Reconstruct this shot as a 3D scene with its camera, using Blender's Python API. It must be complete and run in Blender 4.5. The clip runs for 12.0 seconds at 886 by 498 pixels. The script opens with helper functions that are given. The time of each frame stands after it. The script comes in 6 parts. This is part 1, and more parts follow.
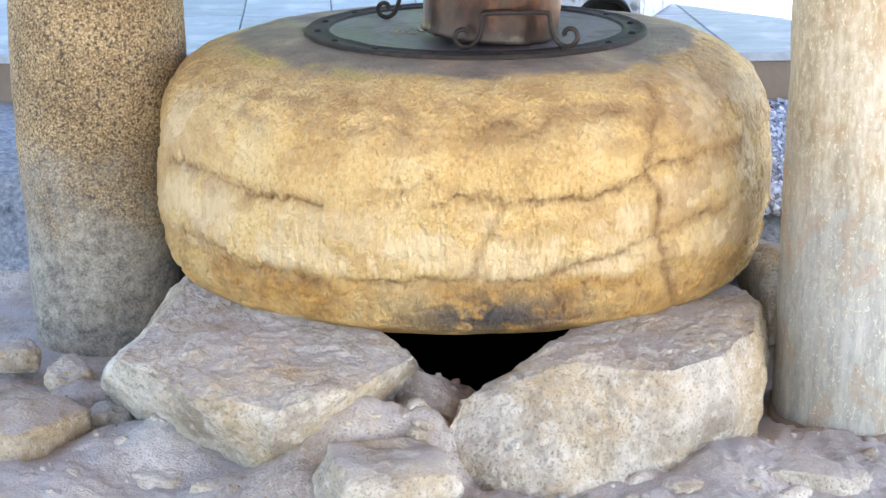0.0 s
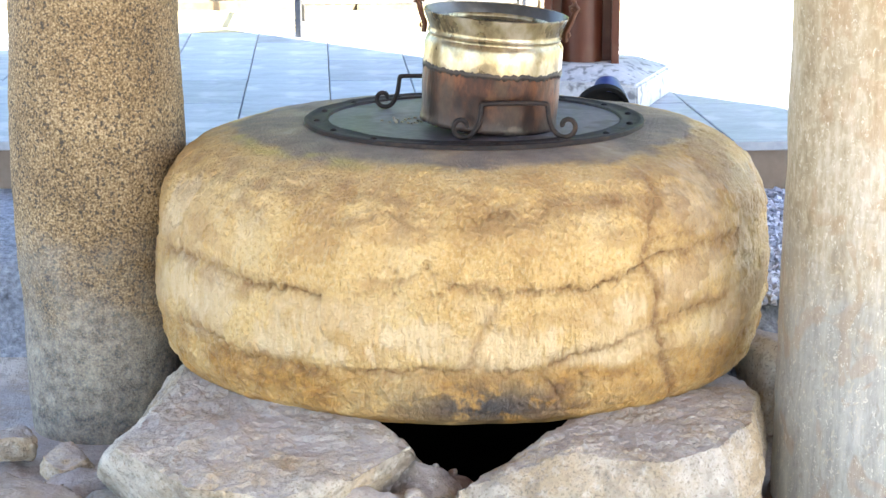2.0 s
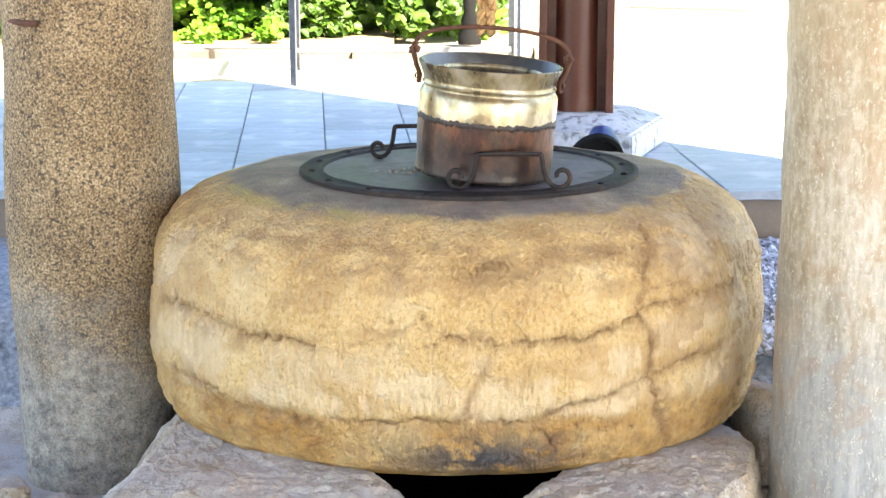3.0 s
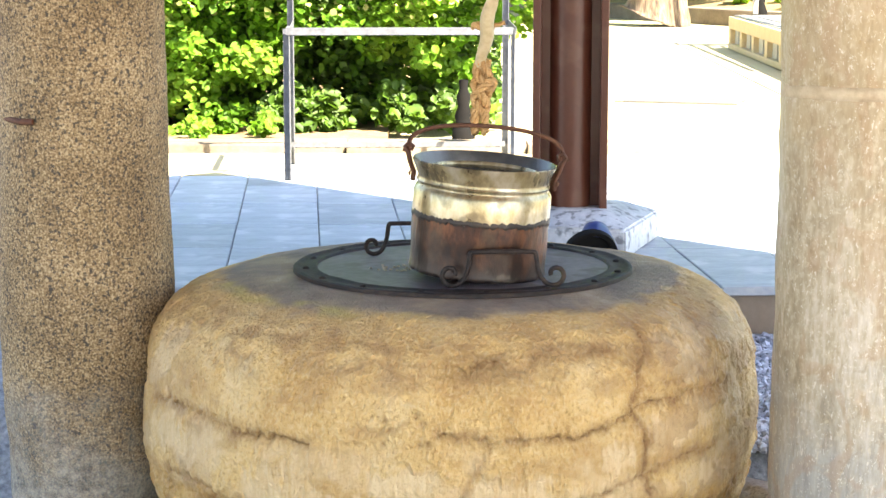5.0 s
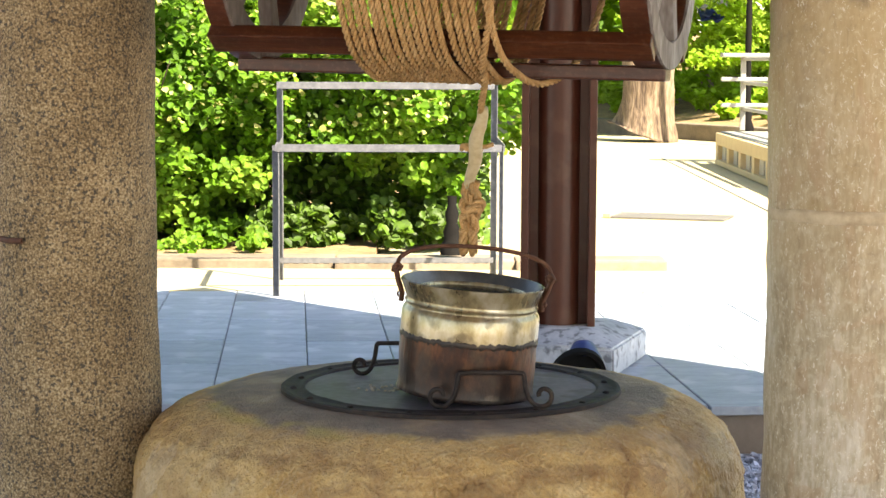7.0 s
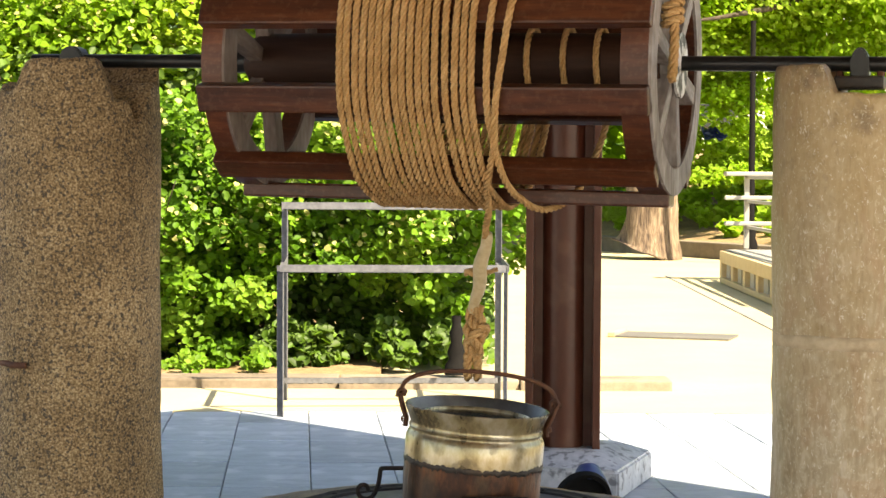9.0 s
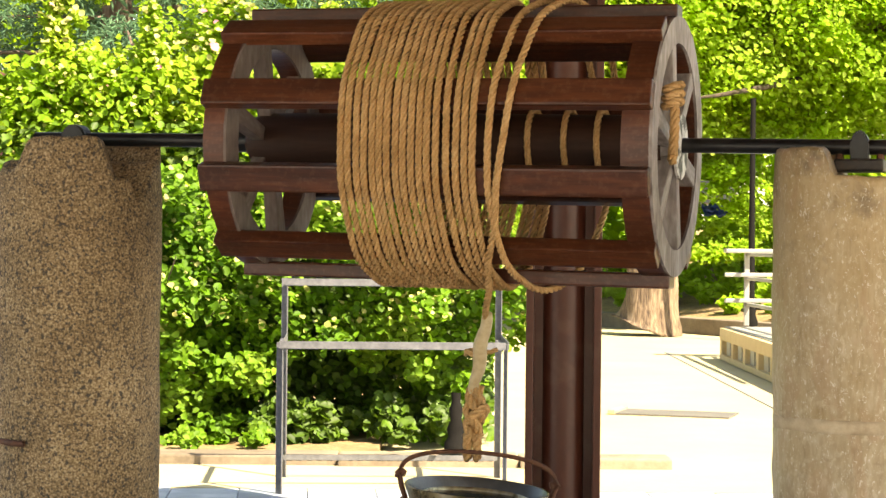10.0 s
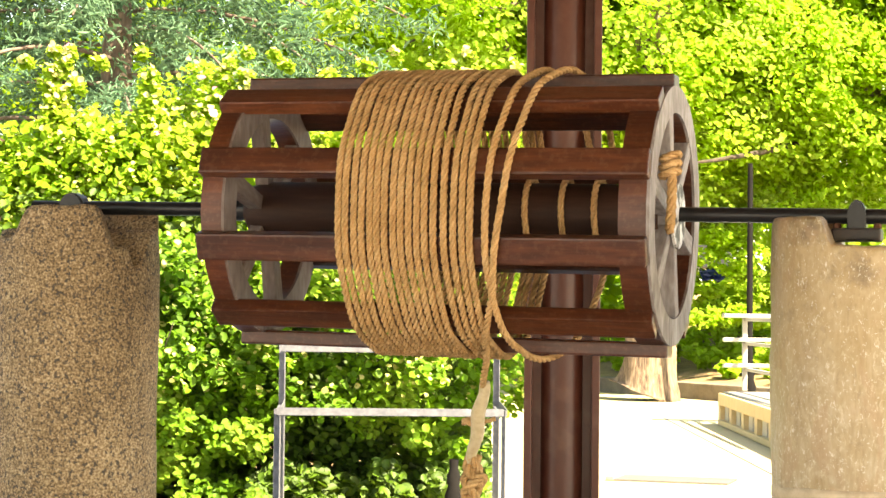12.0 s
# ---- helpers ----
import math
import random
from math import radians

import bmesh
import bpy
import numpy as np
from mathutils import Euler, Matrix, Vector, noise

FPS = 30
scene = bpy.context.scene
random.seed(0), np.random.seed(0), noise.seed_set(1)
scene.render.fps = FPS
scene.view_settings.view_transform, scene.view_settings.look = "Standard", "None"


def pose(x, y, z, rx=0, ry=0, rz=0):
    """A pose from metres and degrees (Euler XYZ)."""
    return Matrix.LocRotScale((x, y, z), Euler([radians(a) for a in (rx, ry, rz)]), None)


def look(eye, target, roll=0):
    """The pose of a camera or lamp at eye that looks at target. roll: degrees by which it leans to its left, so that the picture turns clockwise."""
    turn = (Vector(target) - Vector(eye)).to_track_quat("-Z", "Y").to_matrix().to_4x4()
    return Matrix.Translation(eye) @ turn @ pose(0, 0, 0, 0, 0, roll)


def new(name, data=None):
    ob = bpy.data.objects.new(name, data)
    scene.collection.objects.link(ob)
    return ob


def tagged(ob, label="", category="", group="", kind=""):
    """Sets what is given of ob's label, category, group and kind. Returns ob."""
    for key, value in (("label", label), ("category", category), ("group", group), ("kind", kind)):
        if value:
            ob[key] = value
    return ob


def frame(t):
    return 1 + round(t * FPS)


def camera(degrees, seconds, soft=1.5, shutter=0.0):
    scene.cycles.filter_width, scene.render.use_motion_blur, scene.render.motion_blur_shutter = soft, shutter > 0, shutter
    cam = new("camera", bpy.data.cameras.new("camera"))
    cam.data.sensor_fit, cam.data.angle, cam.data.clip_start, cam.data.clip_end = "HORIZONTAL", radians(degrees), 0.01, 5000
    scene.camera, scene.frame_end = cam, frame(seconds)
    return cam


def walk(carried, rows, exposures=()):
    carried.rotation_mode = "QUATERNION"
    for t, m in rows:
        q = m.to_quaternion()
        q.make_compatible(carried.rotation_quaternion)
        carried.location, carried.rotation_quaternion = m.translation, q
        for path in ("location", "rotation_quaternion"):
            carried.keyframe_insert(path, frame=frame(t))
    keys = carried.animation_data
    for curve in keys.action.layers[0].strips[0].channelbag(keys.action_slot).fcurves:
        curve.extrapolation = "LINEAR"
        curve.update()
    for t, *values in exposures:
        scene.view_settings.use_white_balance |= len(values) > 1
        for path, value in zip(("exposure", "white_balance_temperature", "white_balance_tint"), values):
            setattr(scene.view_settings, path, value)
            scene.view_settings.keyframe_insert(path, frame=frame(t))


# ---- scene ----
cam = camera(26.0, 12.0, soft=1.5)
EYE = 1.5
# seconds, eye to the right, eye above its last height, yaw, pitch, roll
ROWS = [
    (0, 0.0002, -0.1045, 0.645, -15.617, -0.320),
    (0.5, 0.0003, -0.1012, 0.697, -15.067, -0.322),
    (1, 0.0003, -0.0969, 0.699, -14.346, -0.273),
    (1.5, -0.0003, -0.0934, 0.648, -13.736, -0.115),
    (2, 0.0002, -0.0897, 0.570, -13.133, -0.105),
    (2.5, 0.0002, -0.0859, 0.482, -12.501, -0.117),
    (3, 0.0004, -0.0814, 0.407, -11.740, -0.021),
    (5, 0.0006, -0.0653, 0.227, -9.031, 0.006),
    (5.5, 0.0004, -0.0612, 0.185, -8.404, 0.027),
    (6, 0.0003, -0.0559, 0.119, -7.526, 0.046),
    (6.5, 0.0008, -0.0505, -0.016, -6.575, 0.160),
    (7, -0.0001, -0.0454, -0.126, -5.684, 0.278),
    (9, 0.0002, -0.0245, 0.026, -2.224, 0.302),
    (9.5, -0.0009, -0.0182, 0.034, -1.155, 0.484),
    (10, -0.0004, -0.0115, 0.044, -0.004, 0.591),
    (10.5, -0.0008, -0.0059, -0.014, 0.927, 0.660),
    (11, -0.0004, -0.0022, -0.061, 1.529, 0.686),
    (11.5, -0.0002, -0.0007, -0.051, 1.785, 0.655),
    (12, -0.0000, -0.0000, 0.000, 1.900, 0.600),
]
# the camera stops down as the bright plaza comes into view, and opens again
EXPOSE = [(0, 1.52, 6950), (2.5, 1.5, 6950), (3.2, 1.47, 7000), (5.0, 1.2, 7300), (5.5, 1.03, 7400), (6.5, 0.68, 7800), (7.2, 0.42, 7900), (9.0, 0.2, 8500), (9.5, 0.23, 8700), (10.5, 0.44, 8900), (11.5, 0.77, 9000), (12, 0.98, 9000)]
walk(cam, [(t, pose(x, 0, EYE + z, 0, 0, yaw) @ pose(0, 0, 0, 90 + pitch) @ pose(0, 0, 0, 0, 0, roll)) for t, x, z, yaw, pitch, roll in ROWS],
     exposures=[(t, 1.72 + e, k, 12) for t, e, k in EXPOSE])

# ---- world, sun, exposure ----
SUN_WAY = Vector((0.445, -0.46, 0.77)).normalized()      # from the place towards the sun
world = bpy.data.worlds.new("sky")
scene.world = world
world.use_nodes = True
wn = world.node_tree.nodes
sky = wn.new("ShaderNodeTexSky")
sky.sky_type, sky.sun_disc = "NISHITA", False
sky.sun_elevation = math.asin(SUN_WAY.z)
sky.sun_rotation = math.atan2(SUN_WAY.x, SUN_WAY.y)
world.node_tree.links.new(sky.outputs[0], wn["Background"].inputs[0])
wn["Background"].inputs[1].default_value = 0.105
sun = new("sun", bpy.data.lights.new("sun", "SUN"))
sun.data.energy, sun.data.angle, sun.data.color = 5.0, radians(0.5), (1.0, 0.95, 0.86)
sun.matrix_world = look((0, 0, 30), Vector((0, 0, 30)) - SUN_WAY)


# ---- materials ----
def material(name, colours, scale=8.0, rough=0.8, bump=0.3, bump_scale=60.0, metal=0.0, detail=6.0, fine=0.25, translucent=0.0,
             stretch=(1, 1, 1), vary=0.0, dark_spots=0.0, spot_scale=40.0, spot_colour=(0.05, 0.045, 0.04), bump_depth=0.004, rough_vary=0.1, spec=0.5, lo=0.3, hi=0.7):
    """Two scales of noise over a colour ramp, with speckles, relief and a change from piece to piece."""
    m = bpy.data.materials.new(name)
    m.use_nodes = True
    nt, n = m.node_tree, m.node_tree.nodes
    link = nt.links.new
    b = n["Principled BSDF"]
    co = n.new("ShaderNodeTexCoord")
    mp = n.new("ShaderNodeMapping")
    mp.inputs["Scale"].default_value = stretch
    link(co.outputs["Object"], mp.inputs[0])
    big = n.new("ShaderNodeTexNoise")
    big.inputs["Scale"].default_value, big.inputs["Detail"].default_value, big.inputs["Roughness"].default_value = scale, detail, 0.65
    small = n.new("ShaderNodeTexNoise")
    small.inputs["Scale"].default_value, small.inputs["Detail"].default_value = bump_scale, 4.0
    link(mp.outputs[0], big.inputs[0])
    link(mp.outputs[0], small.inputs[0])
    mixv = n.new("ShaderNodeMix")
    mixv.data_type = "FLOAT"
    mixv.inputs[0].default_value = fine
    link(big.outputs[0], mixv.inputs[2])
    link(small.outputs[0], mixv.inputs[3])
    ramp = n.new("ShaderNodeValToRGB")
    els = ramp.color_ramp.elements
    while len(els) < len(colours):
        els.new(0.5)
    for i, c in enumerate(colours):
        els[i].position = lo + (hi - lo) * i / max(1, len(colours) - 1)
        els[i].color = (*c, 1)
    link(mixv.outputs[0], ramp.inputs[0])
    colour = ramp.outputs[0]
    if dark_spots:
        spot = n.new("ShaderNodeTexNoise")
        spot.inputs["Scale"].default_value, spot.inputs["Detail"].default_value = spot_scale, 3.0
        link(co.outputs["Object"], spot.inputs[0])
        sr = n.new("ShaderNodeValToRGB")
        sr.color_ramp.elements[0].position, sr.color_ramp.elements[1].position = 0.54, 0.64
        link(spot.outputs[0], sr.inputs[0])
        amount = n.new("ShaderNodeMath")
        amount.operation = "MULTIPLY"
        amount.inputs[1].default_value = dark_spots
        link(sr.outputs[0], amount.inputs[0])
        sm = n.new("ShaderNodeMix")
        sm.data_type = "RGBA"
        sm.inputs[7].default_value = (*spot_colour, 1)
        link(amount.outputs[0], sm.inputs[0])
        link(colour, sm.inputs[6])
        colour = sm.outputs[2]
    if vary:
        oi = n.new("ShaderNodeObjectInfo")
        ge = n.new("ShaderNodeNewGeometry")
        add = n.new("ShaderNodeMath")
        add.operation = "ADD"
        link(oi.outputs["Random"], add.inputs[0])
        link(ge.outputs["Random Per Island"], add.inputs[1])
        fr = n.new("ShaderNodeMath")
        fr.operation = "FRACT"
        link(add.outputs[0], fr.inputs[0])
        mr = n.new("ShaderNodeMapRange")
        mr.inputs[3].default_value, mr.inputs[4].default_value = 1 - vary, 1 + vary
        link(fr.outputs[0], mr.inputs[0])
        hs = n.new("ShaderNodeHueSaturation")
        link(mr.outputs[0], hs.inputs["Value"])
        link(colour, hs.inputs["Color"])
        colour = hs.outputs[0]
    link(colour, b.inputs["Base Color"])
    rr = n.new("ShaderNodeMapRange")
    rr.inputs[3].default_value, rr.inputs[4].default_value = max(0.05, rough - rough_vary), min(1, rough + rough_vary)
    link(big.outputs[0], rr.inputs[0])
    link(rr.outputs[0], b.inputs["Roughness"])
    b.inputs["Metallic"].default_value = metal
    b.inputs["Specular IOR Level"].default_value = spec
    if bump:
        bp = n.new("ShaderNodeBump")
        bp.inputs["Strength"].default_value, bp.inputs["Distance"].default_value = bump, bump_depth
        link(mixv.outputs[0], bp.inputs["Height"])
        link(bp.outputs[0], b.inputs["Normal"])
    if translucent:
        tr = n.new("ShaderNodeBsdfTranslucent")
        link(colour, tr.inputs[0])
        ms = n.new("ShaderNodeMixShader")
        ms.inputs[0].default_value = translucent
        link(b.outputs[0], ms.inputs[1])
        link(tr.outputs[0], ms.inputs[2])
        link(ms.outputs[0], n["Material Output"].inputs[0])
    return m


M = {}
M["granite"] = material("speckled_granite", [(0.026, 0.018, 0.011), (0.245, 0.170, 0.09), (0.54, 0.42, 0.265)], 5, 0.85, 0.9, 190, fine=0.66, dark_spots=0.9, spot_scale=115, spec=0.3, lo=0.33, hi=0.67)
M["marble_col"] = material("weathered_pale_marble", [(0.20, 0.145, 0.08), (0.39, 0.325, 0.22), (0.57, 0.525, 0.44)], 6, 0.45, 0.9, 70, fine=0.35, detail=10, stretch=(1.5, 1.5, 0.4), dark_spots=0.35, spot_scale=60, spot_colour=(0.58, 0.52, 0.40), bump_depth=0.006, lo=0.34, hi=0.66)
M["joint_pink"] = material("pinkish_mortar", [(0.38, 0.29, 0.19), (0.50, 0.41, 0.28), (0.60, 0.51, 0.37)], 14, 0.9, 0.6, 60, detail=8, lo=0.37, hi=0.63)
# The blue of sky-lit shade is put into the gravel and paving colours.
M["gravel"] = material("grey_gravel", [(0.09, 0.10, 0.12), (0.24, 0.27, 0.32), (0.42, 0.46, 0.53)], 30, 0.9, 1.0, 70, fine=0.5, bump_depth=0.02)
M["gravel_stone"] = material("gravel_stone", [(0.20, 0.225, 0.28), (0.38, 0.42, 0.51), (0.60, 0.65, 0.75)], 10, 0.85, 0.3, 90, vary=0.45)
M["paving"] = material("grey_marble_paving", [(0.20, 0.24, 0.30), (0.32, 0.37, 0.435), (0.45, 0.495, 0.55)], 3.5, 0.5, 0.35, 45, fine=0.3, vary=0.14, stretch=(1, 3.0, 1), dark_spots=0.55, spot_scale=6, spot_colour=(0.52, 0.55, 0.60))
M["joint"] = material("dark_joint", [(0.14, 0.14, 0.14), (0.24, 0.24, 0.23)], 20, 0.95, 0.3, 80)
M["plaza"] = material("pale_plaza_concrete", [(0.36, 0.315, 0.195), (0.41, 0.36, 0.22), (0.46, 0.405, 0.255)], 0.7, 0.85, 0.2, 40, fine=0.2, spec=0.2)
M["riser"] = material("brown_render", [(0.18, 0.14, 0.11), (0.26, 0.21, 0.17)], 4, 0.9, 0.4, 60)
M["steel_brown"] = material("brown_painted_steel", [(0.06, 0.017, 0.010), (0.085, 0.026, 0.015), (0.115, 0.040, 0.024)], 3, 0.35, 0.06, 40, stretch=(1, 1, 0.4), dark_spots=0.3, spot_scale=9, spot_colour=(0.15, 0.075, 0.05), spec=0.35)
M["spotted_marble"] = material("stained_marble_block", [(0.28, 0.31, 0.35), (0.42, 0.45, 0.49), (0.55, 0.57, 0.60)], 7, 0.6, 0.6, 40, detail=9, dark_spots=0.75, spot_scale=26, spot_colour=(0.09, 0.095, 0.11), lo=0.37, hi=0.63)
M["iron"] = material("worn_black_iron", [(0.028, 0.026, 0.026), (0.05, 0.045, 0.042), (0.085, 0.06, 0.045)], 12, 0.5, 0.3, 90, metal=0.6)
M["lid"] = material("grey_iron_sheet", [(0.062, 0.056, 0.068), (0.125, 0.115, 0.135), (0.20, 0.185, 0.205)], 5, 0.5, 0.6, 50, detail=9, metal=0.0, dark_spots=0.6, spot_scale=9, spot_colour=(0.065, 0.045, 0.038), spec=0.4, rough_vary=0.2, lo=0.37, hi=0.63)
M["lid_rim"] = material("dark_rim_iron", [(0.010, 0.009, 0.009), (0.026, 0.021, 0.021), (0.070, 0.050, 0.040)], 12, 0.6, 0.8, 70, spec=0.18, metal=0.0, bump_depth=0.006, rough_vary=0.2)
# Near-black colour; on the shaft and curb it paints the hole's darkness.
M["near_black"] = material("near_black_matte", [(0.006, 0.006, 0.006), (0.012, 0.011, 0.010)], 6, 0.9, 0.3, 40, spec=0.1)
M["rod"] = material("black_axle_steel", [(0.012, 0.012, 0.013), (0.03, 0.03, 0.03)], 10, 0.35, 0.1, 60, metal=0.5)
M["rust"] = material("rusty_iron", [(0.05, 0.025, 0.018), (0.12, 0.05, 0.028), (0.20, 0.09, 0.045)], 16, 0.75, 0.5, 90, metal=0.25)
M["wood"] = material("stained_brown_wood", [(0.024, 0.0055, 0.002), (0.060, 0.0155, 0.005), (0.14, 0.043, 0.016)], 7, 0.36, 0.5, 60, detail=9, stretch=(0.2, 1.6, 1.6), fine=0.4, vary=0.25, dark_spots=0.10, spot_scale=90, spot_colour=(0.25, 0.15, 0.10), spec=0.45)
M["wood_dark"] = material("dark_brown_wood", [(0.016, 0.007, 0.004), (0.030, 0.013, 0.008), (0.055, 0.026, 0.016)], 6, 0.6, 0.3, 60, stretch=(0.25, 1.6, 1.6), spec=0.2)
M["wood_grey"] = material("weathered_grey_wood", [(0.13, 0.105, 0.095), (0.25, 0.22, 0.205), (0.40, 0.37, 0.36)], 9, 0.7, 0.6, 70, detail=9, stretch=(1, 1, 0.35), fine=0.4, lo=0.35, hi=0.65)
# Darker copy of the grey wood, with the left wheel's shade in its colour.
M["wood_grey_shade"] = material("shade_darkened_grey_wood", [(0.075, 0.052, 0.042), (0.14, 0.108, 0.092), (0.22, 0.185, 0.165)], 9, 0.8, 0.6, 70, stretch=(1, 1, 0.35), fine=0.4)
M["rope"] = material("tan_hemp_rope", [(0.33, 0.18, 0.065), (0.50, 0.305, 0.135), (0.63, 0.43, 0.225)], 14, 0.9, 0.5, 260, fine=0.5, bump_depth=0.002, vary=0.12, spec=0.2)
M["tape"] = material("yellowed_tape_wrapping", [(0.36, 0.27, 0.14), (0.52, 0.42, 0.25), (0.62, 0.53, 0.36)], 14, 0.6, 0.4, 70, fine=0.4)
M["brass"] = material("tinned_brass", [(0.12, 0.085, 0.04), (0.42, 0.35, 0.20), (0.64, 0.60, 0.47)], 9, 0.30, 0.7, 30, detail=9, metal=0.65, stretch=(1, 1, 0.55), fine=0.3, dark_spots=0.5, spot_scale=24, spot_colour=(0.10, 0.08, 0.055), rough_vary=0.18, lo=0.37, hi=0.63)
M["copper"] = material("tarnished_copper", [(0.012, 0.006, 0.005), (0.056, 0.018, 0.007), (0.17, 0.062, 0.022)], 10, 0.38, 0.8, 40, detail=10, metal=0.3, stretch=(1, 1, 0.5), fine=0.4, dark_spots=0.3, spot_scale=14, spot_colour=(0.15, 0.105, 0.06), rough_vary=0.2, lo=0.37, hi=0.63)
M["tin"] = material("dull_tin_lining", [(0.05, 0.052, 0.055), (0.10, 0.10, 0.10), (0.20, 0.195, 0.185)], 8, 0.35, 0.3, 40, metal=0.5)
M["water"] = material("dark_still_water", [(0.010, 0.012, 0.014), (0.022, 0.025, 0.028)], 6, 0.08, 0.25, 9, rough_vary=0.02, bump_depth=0.01)
M["galv"] = material("galvanised_steel", [(0.075, 0.08, 0.09), (0.125, 0.13, 0.14), (0.19, 0.195, 0.205)], 25, 0.55, 0.1, 60, metal=0.2)
M["zinc"] = material("dull_zinc_sheet", [(0.095, 0.093, 0.088), (0.135, 0.13, 0.12)], 3, 0.6, 0.2, 40)
M["flaky"] = material("flaking_white_paint_on_iron", [(0.03, 0.03, 0.03), (0.06, 0.055, 0.05), (0.62, 0.62, 0.60), (0.70, 0.70, 0.68)], 26, 0.6, 0.6, 60, detail=8, lo=0.42, hi=0.56)
M["black"] = material("black_plastic", [(0.015, 0.015, 0.016), (0.03, 0.03, 0.032)], 10, 0.5, 0.1, 60)
M["blue"] = material("blue_plastic", [(0.010, 0.022, 0.10), (0.016, 0.04, 0.19)], 8, 0.4, 0.1, 60)
M["edging"] = material("tan_edging_stone", [(0.10, 0.080, 0.058), (0.18, 0.145, 0.105), (0.26, 0.215, 0.16)], 3, 0.9, 0.5, 50, vary=0.15)
M["soil"] = material("dry_soil_and_litter", [(0.10, 0.06, 0.03), (0.22, 0.145, 0.07), (0.34, 0.24, 0.12)], 3, 0.95, 0.8, 30, fine=0.4, bump_depth=0.03)
M["bark"] = material("brown_bark", [(0.07, 0.05, 0.035), (0.14, 0.10, 0.075), (0.22, 0.17, 0.13)], 6, 0.95, 0.9, 40, stretch=(1, 1, 0.3), bump_depth=0.02)
M["bark_dark"] = material("dark_limb_bark", [(0.02, 0.015, 0.010), (0.045, 0.032, 0.022), (0.08, 0.06, 0.042)], 6, 0.95, 0.8, 40, bump_depth=0.02)
M["bark_pale"] = material("pale_plane_bark", [(0.05, 0.032, 0.022), (0.15, 0.105, 0.068), (0.26, 0.195, 0.135)], 2.2, 0.9, 1.0, 14, stretch=(2, 2, 0.3), detail=9, fine=0.5, bump_depth=0.05, lo=0.37, hi=0.63)
M["leaf"] = material("hedge_leaf", [(0.045, 0.135, 0.006), (0.115, 0.255, 0.014), (0.29, 0.42, 0.06)], 2.2, 0.6, 0, 40, vary=0.3, translucent=0.48, spec=0.3)
M["leaf_lime"] = material("lime_shrub_leaf", [(0.12, 0.27, 0.014), (0.235, 0.39, 0.028), (0.40, 0.51, 0.06)], 2.0, 0.6, 0, 40, vary=0.2, translucent=0.55, spec=0.2)
M["leaf_tree"] = material("sunlit_tree_leaf", [(0.19, 0.37, 0.016), (0.32, 0.51, 0.045), (0.50, 0.62, 0.15)], 0.9, 0.6, 0, 40, vary=0.12, translucent=0.66, spec=0.2)
# Darker leaf for the hedge's inside; its shade is put into the colour.
M["leaf_dark"] = material("hedge_leaf_shade", [(0.03, 0.08, 0.005), (0.065, 0.135, 0.007), (0.11, 0.19, 0.010)], 0.8, 0.6, 0, 40, vary=0.45, translucent=0.35)
M["needle"] = material("blue_green_needle", [(0.055, 0.14, 0.075), (0.11, 0.215, 0.12), (0.20, 0.31, 0.18)], 1.0, 0.7, 0, 40, vary=0.3, translucent=0.3, spec=0.2)
M["leaf_woods"] = material("lit_wood_leaf", [(0.09, 0.20, 0.008), (0.18, 0.33, 0.014), (0.30, 0.44, 0.026)], 0.5, 0.6, 0, 40, vary=0.35, translucent=0.6, spec=0.2)
M["hill"] = material("backdrop_green", [(0.012, 0.030, 0.006), (0.035, 0.075, 0.012), (0.085, 0.15, 0.025)], 0.9, 0.9, 1.0, 3.0, fine=0.5, bump_depth=0.6, spec=0.1)
M["bud"] = material("pale_yellow_bud", [(0.36, 0.38, 0.10), (0.50, 0.47, 0.16)], 3, 0.6, 0, 40, vary=0.2, translucent=0.3)
M["pink"] = material("pink_blossom", [(0.5, 0.12, 0.2), (0.6, 0.25, 0.3)], 3, 0.6, 0, 40, translucent=0.3)
M["cream"] = material("cream_painted_wood", [(0.44, 0.33, 0.18), (0.55, 0.43, 0.25)], 6, 0.7, 0.2, 50)
M["white"] = material("white_painted_metal", [(0.24, 0.235, 0.215), (0.31, 0.305, 0.28)], 6, 0.5, 0.1, 50)
M["house"] = material("pale_house_render", [(0.55, 0.54, 0.52), (0.66, 0.65, 0.63)], 1, 0.9, 0.2, 20)
M["glass"] = material("dark_window_glass", [(0.03, 0.035, 0.04), (0.05, 0.055, 0.06)], 1, 0.1, 0, 20)
M["roof_wood"] = material("brown_ceiling_boards", [(0.10, 0.05, 0.03), (0.16, 0.085, 0.05)], 3, 0.7, 0.3, 40, stretch=(1, 0.2, 1))


